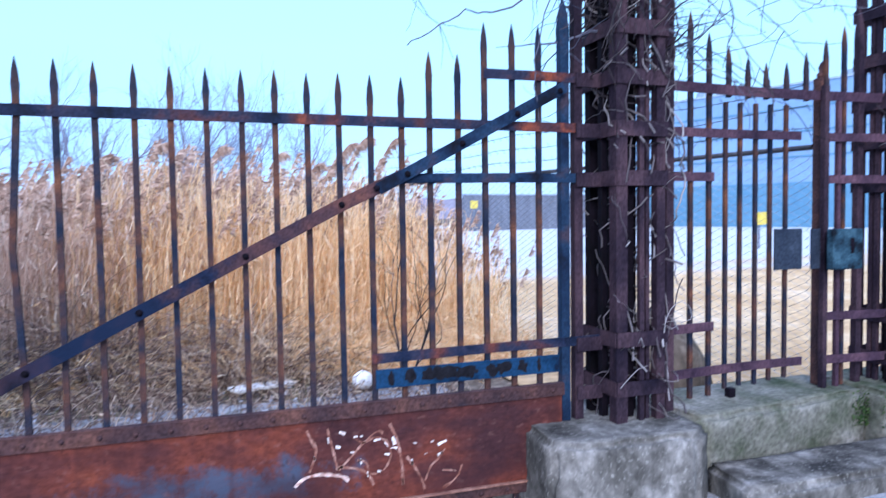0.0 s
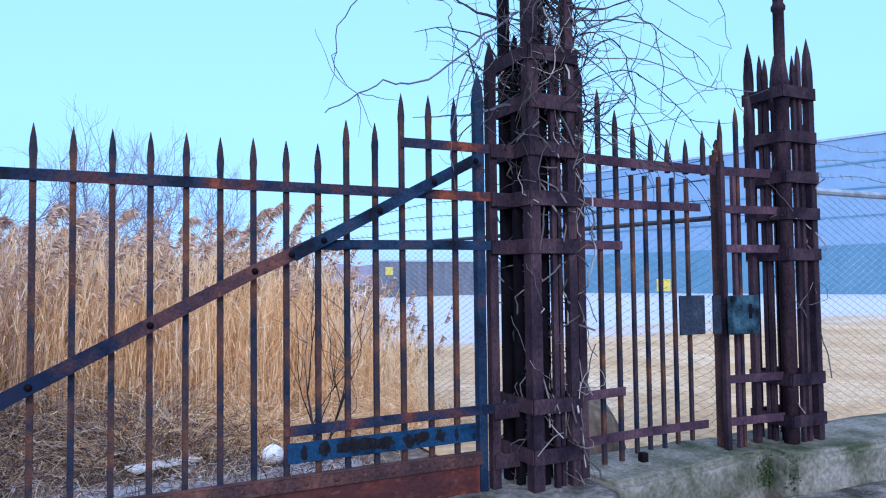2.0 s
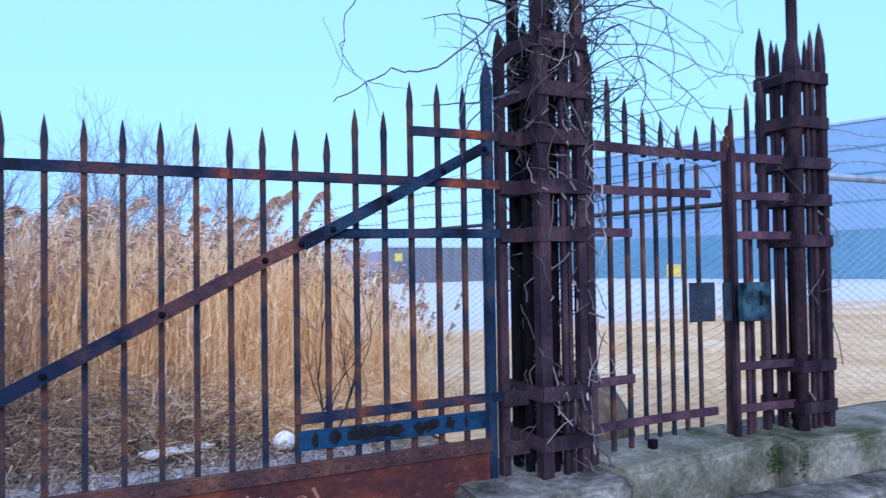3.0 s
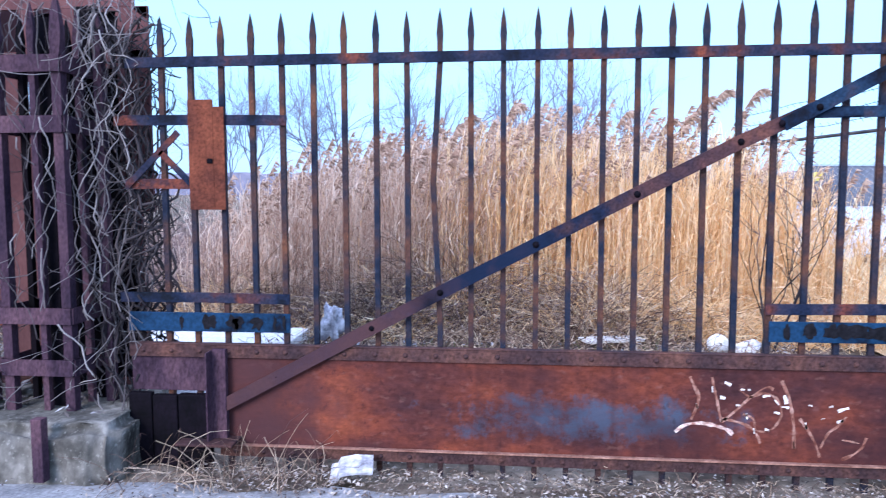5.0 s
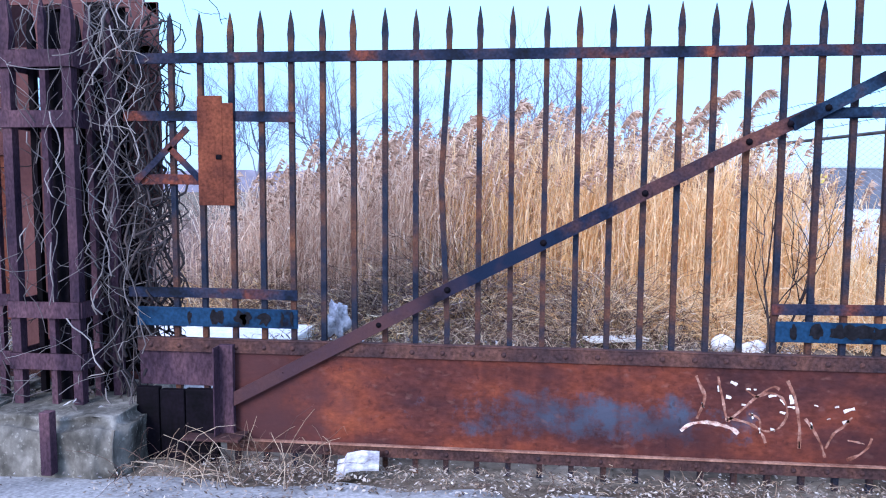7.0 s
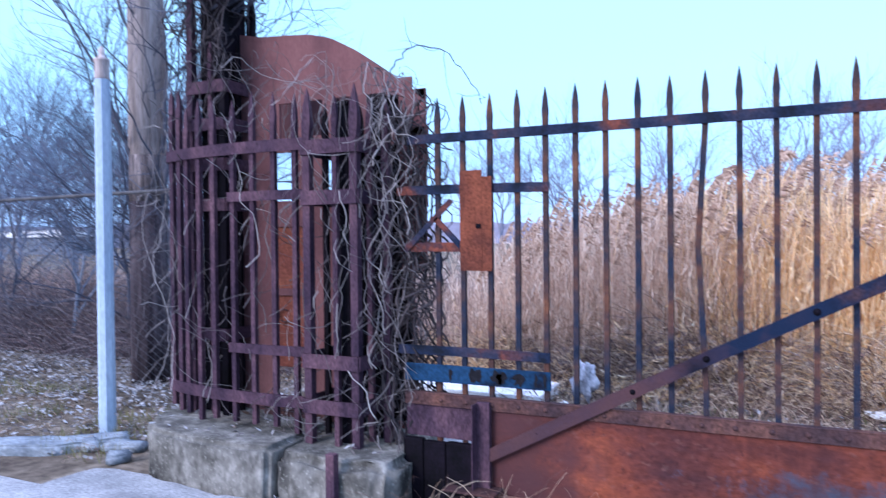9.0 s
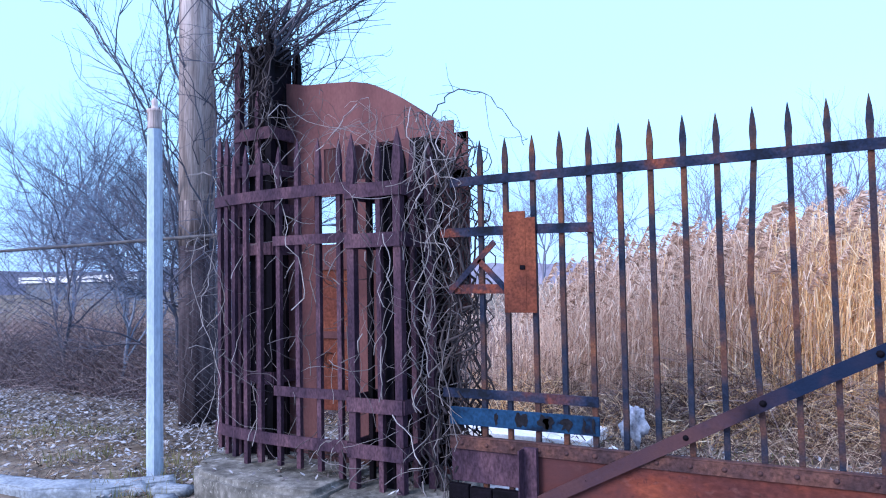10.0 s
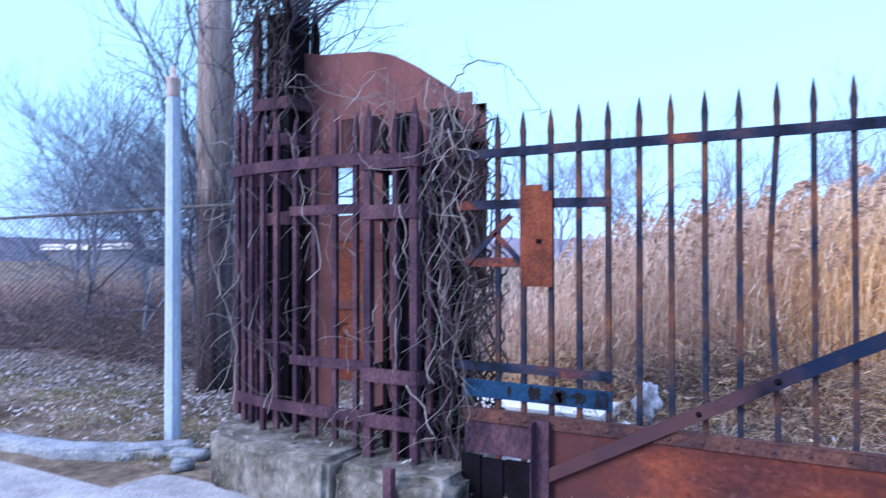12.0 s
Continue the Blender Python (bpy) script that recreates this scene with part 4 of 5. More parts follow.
part("jamb", nb((-1.80, -1.48, YA, YA + 0.02, 0.30, 2.459), bevel=0.003), M_SHEET, booth)
booth_door = part("door_sheet", nb((-1.476, -1.16, YA + 0.005, YA + 0.025, 0.62, 1.78), bevel=0.003), M_DOOR, booth, "orange-red rusted door sheet")
part("door_stile", nb((-1.476, -1.425, YA - 0.012, YA + 0.004, 0.62, 1.78), bevel=0.003), M_SHEET, booth_door)
part("door_rail", nb((-1.424, -1.16, YA - 0.012, YA + 0.004, 1.12, 1.17), bevel=0.003), M_SHEET, booth_door)
part("door_rail", nb((-1.424, -1.16, YA - 0.012, YA + 0.004, 1.60, 1.78), bevel=0.003), M_SHEET, booth_door)
part("pull_ring", bm_tube([Vector((-1.36 + 0.045 * math.cos(a * 0.5), YA - 0.012, 0.98 + 0.045 * math.sin(a * 0.5))) for a in range(2, 12)], 0.006, 6), M_LIP, booth_door)
part("lintel", nb((-1.475, -0.24, YA, YA + 0.03, 2.12, 2.22), bevel=0.003), M_SHEET, booth)
part("jamb", nb((-1.235, -1.0, YA, YA + 0.02, 1.781, 2.119), bevel=0.003), M_SHEET, booth)
part("jamb", nb((-1.155, -0.90, YA, YA + 0.02, 0.30, 1.779), bevel=0.003), M_SHEET, booth)
part("jamb", nb((-0.44, -0.25, YA, YA + 0.02, 1.30, 2.459), bevel=0.003), M_SHEET, booth)
for x in (-1.44, -1.22, -0.98, -0.72):
    part("mullion", nb((x - 0.05, x + 0.05, YA, YA + 0.02, 2.221, 2.459), bevel=0.003), M_SHEET, booth)
part("threshold", nb((-1.48, -0.9, YA - 0.10, YA + 0.02, 0.30, 0.36), bevel=0.004), M_LIP, booth)
# near-black sheet: the dimness inside the booth is put into its colour
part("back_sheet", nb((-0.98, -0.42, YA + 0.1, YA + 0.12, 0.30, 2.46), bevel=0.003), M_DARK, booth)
part("back_sheet", nb((-1.95, -0.66, 0.95, 0.97, 2.22, 2.70), bevel=0.003), M_SHEET, booth)
part("back_sheet", nb((-1.45, -0.66, 0.971, 0.985, 0.02, 1.80), bevel=0.003), M_SHEET, booth)
part("side_sheet", nb((-1.82, -1.80, YA, 0.52, 0.30, 2.70), bevel=0.003), M_SHEET, booth)


# ---------------------------------------------------------------- left: post, pole, kerb
tall_post = thing("fence_post", "pale blue-grey painted steel post with ball cap, chipped at its foot", "post")
part("shaft", turned(bmesh.new(), [(0.062, -0.02), (0.064, 0.1), (0.060, 1.0), (0.058, 2.6), (0.056, 2.77)], 8, (-2.98, 0.21)), M_GALV, tall_post)
part("cap", turned(bmesh.new(), [(0.054, 2.77), (0.057, 2.79), (0.055, 2.90), (0.062, 2.91), (0.062, 2.93), (0.03, 2.94), (0.022, 2.97), (0.028, 3.0), (0.005, 3.03)], 10, (-2.98, 0.21)), M_WOOD, tall_post, "weathered ball cap", True)
pole = thing("utility_pole", "weathered grey wooden utility pole with tarred black lower part", "pole")
part("foot", turned(bmesh.new(), [(0.205, -0.05), (0.20, 0.6), (0.197, 1.95)], 18, (-4.47, 2.0)), M_TAR, pole, "tarred black pole foot", True)
part("stained_length", turned(bmesh.new(), [(0.197, 1.951), (0.196, 2.449)], 18, (-4.47, 2.0)), M_STAIN, pole, "dark-streaked length of the pole", True)
part("shaft", turned(bmesh.new(), [(0.196, 2.45), (0.18, 5.5), (0.16, 9.0)], 18, (-4.47, 2.0)), M_WOOD, pole, "", True)
kerb = rough_block("kerb", "pale worn stone kerb", [(-12, -0.62), (-4.2, -0.60), (-3.4, -0.52), (-2.9, -0.30), (-2.62, 0.10), (-2.75, 0.22), (-3.05, -0.05), (-3.5, -0.28), (-4.2, -0.38), (-12, -0.38)], -0.05, 0.06, M_KERB, 0.015, 0.010)


# ---------------------------------------------------------------- chain-link fences
def chain_link(name, label, a, b, z0, z1, pitch, wire, mat, posts=(), barbs=0, rail_r=0.022, rail_mat=None, lean=0.0):
    f = thing(name, label, "fence")
    a, b = Vector((*a, 0)), Vector((*b, 0))
    d = (b - a)
    ln = d.length
    d.normalize()
    nrm = Vector((-d.y, d.x, 0))
    s = Soup()
    n = int(ln / pitch) + 1
    rows = int((z1 - z0) / (pitch / 2))
    for k in range(n):
        sgn = 1 if k % 2 else -1
        pts = []
        for r in range(rows + 1):
            way = sgn * (1 if r % 2 else -1)
            off = min(ln, max(0, pitch * k + way * (pitch / 2 + 0.002)))
            pts.append(a + d * off + nrm * (0.004 * way) + Vector((0, 0, z0 + r * pitch / 2)))
        s.tube(pts, wire, wire, 3)
    tagged(s.part("mesh", mat, f), "", "", "", "stuff")
    part("top_rail", bm_tube([a + Vector((0, 0, z1)), b + Vector((0, 0, z1))], rail_r), rail_mat or mat, f)
    for u in posts:
        q = a + d * (ln * u)
        part("post", bm_tube([q + Vector((0, 0, -0.02)), q + Vector((0, 0, z1 + 0.05))], 0.03), rail_mat or mat, f)
    for k in range(barbs):
        w = Soup()
        z = z1 + 0.14 + 0.14 * k
        pts = [a + d * (ln * i / 14) + nrm * (0.05 * k) + Vector((0, 0, z + 0.02 * math.sin(i * 1.7 + k))) for i in range(15)]
        w.tube(pts, 0.004, 0.004, 3)
        for i in range(int(ln / 0.14)):
            q = a + d * (0.14 * i) + nrm * (0.05 * k) + Vector((0, 0, z))
            w.tube([q + Vector((0.02, 0, -0.022)), q + Vector((-0.02, 0, 0.022))], 0.003, 0.003, 3)
        w.part("barbed_wire", rail_mat or mat, f)
    return f


chain_link("chain_link_fence", "dark weathered chain-link fence with barbed wire running back from the pier", (6.42, 0.42), (5.05, 7.2), 0.03, 2.04, 0.064, 0.0027, M_WIRE, (0.40, 0.99), 3, 0.020, M_DWIRE)
chain_link("chain_link_fence", "galvanised chain-link fence beside the finial pier", (7.0, 0.38), (10.6, 0.5), 0.40, 2.30, 0.062, 0.0025, M_WIRE, (0.0,), 3, 0.030, M_WIRE)
chain_link("chain_link_fence", "rusty chain-link fence along the verge", (-2.98, 1.15), (-11.5, 1.65), 0.0, 1.98, 0.070, 0.0025, M_DWIRE, (), 0, 0.018, M_DWIRE)
chain_link("chain_link_fence", "rusty chain-link fence behind the wooden pole", (-2.98, 1.15), (-2.0, 1.0), 0.0, 1.98, 0.070, 0.0025, M_DWIRE, (), 0, 0.020, M_DWIRE)


# ---------------------------------------------------------------- far buildings
hall = thing("warehouse", "long blue-grey clad warehouse with teal base band", "building")


def wall_between(bm, a, b, z0, z1, t=0.5):
    strip(bm, [Vector((*a, (z0 + z1) / 2)), Vector((*b, (z0 + z1) / 2))], t, z1 - z0)
    return bm


HA, HB = (46.0, 66.5), (64.0, 12.0)
part("wall", wall_between(bmesh.new(), HA, HB, 4.0, 12.6), M_BUILD, hall)
part("base_band", wall_between(bmesh.new(), HA, HB, 0, 3.99, 0.6), M_TEAL, hall, "teal base band")
part("eaves_strip", wall_between(bmesh.new(), HA, HB, 12.61, 12.8, 0.7), M_GALV, hall)
for z in (6.2, 8.4, 10.5):
    part("cladding_seam", wall_between(bmesh.new(), HA, HB, z, z + 0.14, 0.62), M_TEAL, hall)
part("wall", wall_between(bmesh.new(), (46.0, 66.8), (100, 90), 4.0, 12.6), M_BUILD, hall)
for u in (0.2, 0.45, 0.7):
    q = Vector((*HA, 0)).lerp(Vector((*HB, 0)), u)
    part("roof_vent", nb((q.x + 1, q.x + 2.2, q.y, q.y + 1.2, 12.4, 13.5), bevel=0.05), M_GALV, hall)
far = thing("far_wall", "long grey far yard wall", "wall")
part("wall", wall_between(bmesh.new(), (25.3, 57.3), (47.0, 62.0), 0.0, 3.3, 0.4), M_FARWALL, far)
part("coping", wall_between(bmesh.new(), (25.3, 57.3), (47.0, 62.0), 3.31, 3.45, 0.55), M_GALV, far)
ysign = thing("yellow_sign", "faded yellow board on the far fence", "sign")
part("board", nb((23.4, 24.15, 19.38, 19.42, 0.98, 1.50), bevel=0.01), M_YELLOW, ysign)
part("leg", nb((23.74, 23.80, 19.43, 19.49, 0.0, 1.4), bevel=0.01), M_FARWALL, ysign)
ysign2 = thing("yellow_sign", "small yellow board on the grey far wall", "sign")
part("board", nb((25.05, 25.75, 54.9, 55.0, 2.05, 2.75), bevel=0.01), M_YELLOW, ysign2)
part("leg", nb((25.35, 25.45, 55.0, 55.1, 0.0, 2.8), bevel=0.01), M_FARWALL, ysign2)
shed = thing("far_shed", "long low white shed far beyond the field", "building")
part("wall", nb((-104.0, -83.0, 60.0, 66.0, 0.0, 2.4), bevel=0.05), M_FARWALL, shed)
part("roof", nb((-105.0, -82.0, 59.5, 66.5, 2.41, 3.3), bevel=0.05), M_WHITE, shed, "white sheet roof")
# backdrop ridge; its haze is only painted in the material
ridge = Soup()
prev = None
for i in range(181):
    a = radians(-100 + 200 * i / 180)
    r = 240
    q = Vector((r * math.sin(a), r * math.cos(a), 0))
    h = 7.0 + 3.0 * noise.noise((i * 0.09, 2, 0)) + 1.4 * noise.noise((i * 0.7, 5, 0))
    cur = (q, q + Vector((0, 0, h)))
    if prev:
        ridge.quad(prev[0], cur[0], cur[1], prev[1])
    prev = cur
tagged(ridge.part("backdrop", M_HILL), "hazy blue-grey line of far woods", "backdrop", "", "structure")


# ---------------------------------------------------------------- reeds and dead growth
rnd = random.Random(11)


def reed_density(x, y):
    return 0.5 + 0.8 * noise.noise((x * 0.45, y * 0.45, 20))


def reed_top(x):
    """Height of the bed along its front."""
    return float(np.interp(x, (-1.8, -1.1, -0.5, 0.4, 3.6, 4.4, 5.0, 5.6), (1.45, 1.65, 1.85, 2.15, 2.15, 2.0, 1.6, 0.75)))


gold, pale, plumes = Soup(), Soup(), Soup()
count = 0
while count < 9600:
    x, y = rnd.uniform(-4.5, 6.2), 3.9 + 6.6 * rnd.random() ** 1.5
    edge = 6.30 - 0.2 * (y - 0.42)
    if x > edge or x < -1.3 - 0.25 * (y - 4) + rnd.gauss(0, 0.5):
        continue
    if x < 0.4 and rnd.random() > 0.55:
        continue
    if x > 4.6 and rnd.random() > 0.5:
        continue
    if rnd.random() > reed_density(x, y) + 0.30:
        continue
    count += 1
    reeds = pale if x < 1.5 + 0.9 * noise.noise((x, y * 0.7, 9)) + rnd.gauss(0, 0.8) else gold
    h = reed_top(x + 0.15 * (y - 4.3)) * rnd.uniform(0.62, 0.98) * (1 + 0.12 * noise.noise((x * 0.9, y * 0.9, 1)))
    lx, ly = rnd.gauss(0.07, 0.12), rnd.gauss(0, 0.08)
    p0, p1 = Vector((x, y, -0.02)), Vector((x + lx * 0.4, y + ly * 0.4, h * 0.55))
    p2 = Vector((x + lx * 1.3, y + ly, h))
    w = rnd.uniform(0.0022, 0.0045)
    reeds.tube([p0, p1, p2], w, w * 0.5, 3)
    for _ in range(rnd.randint(4, 6)):
        u = rnd.uniform(0.15, 0.95)
        q = p0.lerp(p2, u)
        a = rnd.uniform(0, 6.28)
        ln = rnd.uniform(0.2, 0.55)
        dz = rnd.uniform(-0.15, 0.35)
        tip = q + Vector((ln * 0.55 * math.cos(a), ln * 0.4 * math.sin(a), dz * ln * 2))
        mid = q.lerp(tip, 0.5) + Vector((0, 0, 0.09))
        sd = Vector((-math.sin(a), math.cos(a), 0.4)) * rnd.uniform(0.0025, 0.0055)
        reeds.quad(q - sd, q + sd, mid + sd, mid - sd)
        reeds.quad(mid - sd, mid + sd, tip)
    if rnd.random() < 0.16:
        a = rnd.gauss(0.2, 0.7)
        for _ in range(24):
            u = rnd.random()
            q = p2 + Vector((0.10 * u + 0.02, 0, 0.20 * u - 0.03))
            e = q + Vector((rnd.uniform(0.02, 0.09), rnd.uniform(-0.03, 0.03), rnd.uniform(-0.07, 0.05)))
            sd = Vector((0.004, 0.004, 0.012))
            plumes.quad(q - sd, e, q + sd)
# a few tall plumes that stand clear of the bed
for x, y, h in ((3.55, 4.3, 2.22), (3.75, 4.4, 2.30), (4.05, 4.2, 2.28), (3.45, 4.6, 2.05), (3.2, 4.4, 2.0), (1.55, 5.0, 2.25), (4.3, 4.5, 2.0), (1.0, 4.8, 2.1), (2.2, 5.2, 2.25), (2.9, 5.4, 2.2), (0.1, 4.0, 1.75)):
    p0, p2 = Vector((x, y, 0)), Vector((x + 0.14, y, h))
    gold.tube([p0, Vector((x + 0.03, y, h * 0.5)), p2], 0.006, 0.003, 4)
    for _ in range(170):
        u = rnd.random() ** 0.8
        q = p2 + Vector((0.22 * u, rnd.uniform(-0.02, 0.02), 0.19 * math.sin(u * 2.1) - 0.02))
        e = q + Vector((rnd.uniform(-0.01, 0.10), rnd.uniform(-0.03, 0.03), rnd.uniform(-0.12, 0.03) * (0.5 + math.sin(u * 3.0))))
        sd = Vector((0.005, 0.004, 0.010))
        plumes.quad(q - sd, e, q + sd)
tagged(gold.part("reed_bed", M_REED), "tall bed of dry golden reeds behind the gate", "reeds", "", "stuff")
tagged(pale.part("pale_reed_bed", M_PALEREED), "thinner bed of pale pinkish dry reeds", "reeds", "", "stuff")
tagged(plumes.part("reed_plumes", M_PLUME), "brown feathery reed plumes", "reeds", "", "stuff")

brush = Soup()


thicket, field, straw = Soup(), Soup(), Soup()


def tangle(x0, x1, y0, y1, k, h, curl=0.5, r=0.0035, lim=None, blade=1.0, into=None):
    into = into or brush
    for _ in range(k):
        x, y = rnd.uniform(x0, x1), rnd.uniform(y0, y1)
        if lim and not lim(x, y):
            continue
        clump = 0.75 + 0.9 * noise.noise((x * 1.1, y * 1.1, 60))
        p = Vector((x, y, 0))
        a, el = rnd.uniform(0, 6.28), rnd.uniform(0.3, 1.4)
        ln = rnd.uniform(0.4, 1.0) * h * clump
        pts = [p]
        for j in range(4):
            p = p + Vector((math.cos(a) * math.cos(el), math.sin(a) * math.cos(el), math.sin(el))) * (ln / 4)
            p.z = max(p.z, 0.01)
            a += rnd.uniform(-curl, curl)
            el -= rnd.uniform(0.0, 0.55)
            pts.append(p)
        into.tube(pts, r, r * 0.4, 3)
        for _ in range(2):
            q = rnd.choice(pts[1:])
            sd = Vector((rnd.uniform(-1, 1), rnd.uniform(-1, 1), rnd.uniform(-1, 1))).normalized() * rnd.uniform(0.003, 0.0075) * blade
            e = q + Vector((rnd.uniform(-0.12, 0.12), rnd.uniform(-0.1, 0.1), rnd.uniform(-0.12, 0.06))) * (0.4 + 0.6 * blade)
            e.z = max(e.z, 0.004)
            into.quad(q - sd, q + sd, e)


tangle(-1.2, 3.0, 3.0, 4.6, 4800, 1.2, lim=lambda x, y: x > 0.1 or y > 3.3)
tangle(2.6, 4.6, 3.2, 4.6, 700, 0.8)
tangle(-0.8, 2.4, 3.3, 4.2, 1000, 1.2, 0.4, 0.004, None, 0.7, thicket)
tangle(-3.0, 1.4, 2.2, 6.0, 3500, 0.8, lim=lambda x, y: y > 3.1 or x < -1.8)
tangle(-0.5, 4.3, 1.6, 3.1, 1300, 0.45)
tangle(-1.6, 1.2, 2.9, 4.2, 700, 0.8, 0.6, 0.004, None, 1.2, straw)
tangle(0.2, 4.0, -0.32, -0.08, 420, 0.08, 0.7, 0.0018, None, 0.25)
tangle(-0.2, 0.9, -0.45, -0.1, 120, 0.36, 0.6, 0.0022, None, 0.2)
tangle(-13, -2.6, 2.7, 5.0, 12000, 1.5, 0.4, 0.0042, None, 0.5, thicket)
tangle(-13, -3.2, 3.2, 6.5, 2600, 2.3, 0.3, 0.0050, None, 0.3, thicket)
tangle(-24, -2.0, 6.5, 16, 5500, 1.7, 0.4, 0.010, None, 1.6, field)
tangle(-2.5, 1.0, 6.0, 14, 2500, 1.7, 0.4, 0.007)
tangle(-3.6, 0.8, 4.2, 9.0, 5200, 1.75, 0.3, 0.0042, None, 0.8, field)
tangle(3.5, 5.5, 2.9, 4.6, 2200, 0.95, 0.5, 0.003, lambda x, y: x < 6.2 - 0.2 * y, 1.0, straw)
tangle(0.6, 4.4, 3.2, 4.4, 1900, 0.95, 0.5, 0.003, None, 1.0, straw)
tangle(-11, -2.5, -0.3, 1.1, 1500, 0.20, 0.5, 0.002, None, 0.5)
tagged(thicket.part("thicket", M_THICKET), "dense plum-brown leafless thicket behind the verge", "thicket", "", "stuff")
tagged(straw.part("straw_tufts", M_REED), "bent pale straw tufts before the reeds", "straw", "", "stuff")
tagged(field.part("dead_field", M_FIELD), "pale russet dead grass field beyond the thicket", "grass", "", "stuff")
tagged(brush.part("dead_undergrowth", M_BRUSH), "tangled dead brown stems and straw", "undergrowth", "", "stuff")

litter = Soup()


def leaves(x0, x1, y0, y1, k, size, z=0.01):
    for _ in range(k):
        q = Vector((rnd.uniform(x0, x1), rnd.uniform(y0, y1), z + rnd.uniform(0, 0.02)))
        a, b = rnd.uniform(0, 6.28), rnd.uniform(0.4, 1.0)
        s = size * rnd.uniform(0.5, 1.2)
        u = Vector((math.cos(a), math.sin(a), rnd.uniform(-0.5, 0.5))) * s
        v = Vector((-math.sin(a), math.cos(a), rnd.uniform(-0.5, 0.5))) * s * 0.6 * b
        litter.quad(q - u, q - v * 0.8, q + u, q + v)


leaves(-11, -2.4, 0.9, 4.0, 15000, 0.034)
leaves(-11, -2.4, 0.2, 1.0, 1800, 0.030)
leaves(-11, -2.5, -0.35, 0.6, 1500, 0.035)
leaves(-0.5, 4.3, 0.1, 3.0, 1800, 0.04)
keep = litter
litter = Soup()
leaves(0.2, 4.0, -0.42, -0.10, 3600, 0.014, 0.0)
leaves(0.2, 4.0, -0.10, 0.40, 2600, 0.016, -0.085)
leaves(-0.2, 1.0, -0.6, -0.2, 700, 0.012, 0.004)
tagged(litter.part("gate_debris", M_DEBRIS), "trodden dark leaf scraps and chips under the gate", "debris", "", "stuff")
litter = keep
leaves(-2.4, -0.2, -0.3, 0.6, 200, 0.03, 0.30)
leaves(-0.9, 4.0, -0.7, -0.3, 260, 0.011, 0.015)
tagged(litter.part("leaf_litter", M_LITTER), "fallen pale brown leaves on the ground", "leaves", "", "stuff")
grass = Soup()
for x0, x1, y0, y1, k in ((-0.2, 3.5, 1.8, 3.6, 1200), (-11, -2.3, -0.35, 1.3, 6500), (3.6, 6.2, 3.0, 5.0, 900)):
    for _ in range(k):
        q = Vector((rnd.uniform(x0, x1), rnd.uniform(y0, y1), 0))
        if noise.noise((q.x * 1.2, q.y * 1.2, 40)) < 0.05:
            continue
        a = rnd.uniform(0, 6.28)
        h = rnd.uniform(0.04, 0.13)
        sd = Vector((math.cos(a), math.sin(a), 0)) * 0.004
        grass.quad(q - sd, q + sd, q + Vector((rnd.uniform(-0.05, 0.05), rnd.uniform(-0.05, 0.05), h)))
tagged(grass.part("grass_tufts", M_GREEN), "sparse dull green grass", "grass", "", "stuff")


# ---------------------------------------------------------------- vines and bare trees
def wander(r, p, d, step, k, bend, pull=None):
    pts = [p.copy()]
    for _ in range(k):
        d = (d + Vector((r.gauss(0, bend), r.gauss(0, bend), r.gauss(0, bend)))).normalized()
        if pull:
            d = (d + pull(p)).normalized()
        p = p + d * step
        pts.append(p.copy())
    return pts


def vine_on(name, label, x0, x1, y0, y1, z0, z1, k, seed, r=(0.003, 0.009), mat=None):
    rv2 = random.Random(seed)
    v = thing(name, label, "vine")
    cx, cy = (x0 + x1) / 2, (y0 + y1) / 2

    def pull(p):
        v = Vector((0, 0, 0.05))
        for ax, lo, hi in ((0, x0, x1), (1, y0, y1)):
            if p[ax] < lo:
                v[ax] = 0.8
            if p[ax] > hi:
                v[ax] = -0.8
        if p.z > z1:
            v.z = -0.8
        return v

    for _ in range(k):
        side = rv2.random()
        p = Vector((rv2.uniform(x0, x1), y0 if side < 0.6 else rv2.uniform(y0, y1), rv2.uniform(z0, z1)))
        d = Vector((rv2.uniform(-0.6, 0.6), rv2.uniform(-0.3, 0.1), rv2.choice((1, 1, -1)) * rv2.uniform(0.3, 1)))
        rr = rv2.uniform(*r)
        s = Soup()
        s.tube(wander(rv2, p, d, 0.055, rv2.randint(6, 24), 0.23, pull), rr, rr * 0.45, 4)
        s.part("stem", mat or M_VINE, v, "", True)
    return v


vine_on("vine", "dry pale grey vine stems winding up the iron pier", 4.36, 4.82, -0.23, 0.2, 0.42, 3.2, 105, 3, (0.0025, 0.0075))
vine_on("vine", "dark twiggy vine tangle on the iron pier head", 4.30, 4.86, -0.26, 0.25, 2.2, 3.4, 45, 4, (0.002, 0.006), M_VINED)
vine_on("vine", "dry grey vine stems hanging on the pier", -0.92, -0.30, -0.24, 0.0, 0.3, 2.5, 70, 5, (0.0012, 0.004))
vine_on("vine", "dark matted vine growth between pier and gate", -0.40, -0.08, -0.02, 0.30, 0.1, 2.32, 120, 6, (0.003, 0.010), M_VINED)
vine_on("vine", "pale twisted vine stems between pier and gate", -0.42, -0.12, -0.12, 0.1, 0.1, 2.45, 72, 12, (0.0015, 0.0045))
vine_on("vine", "fine dry vine twigs over the bowed fence", -2.3, -0.9, -0.15, 0.3, 0.4, 2.7, 110, 7, (0.0015, 0.004))
vine_on("vine", "few dry vine wisps on the finial pier", 6.55, 6.96, -0.17, 0.2, 0.6, 2.6, 9, 8, (0.003, 0.006))
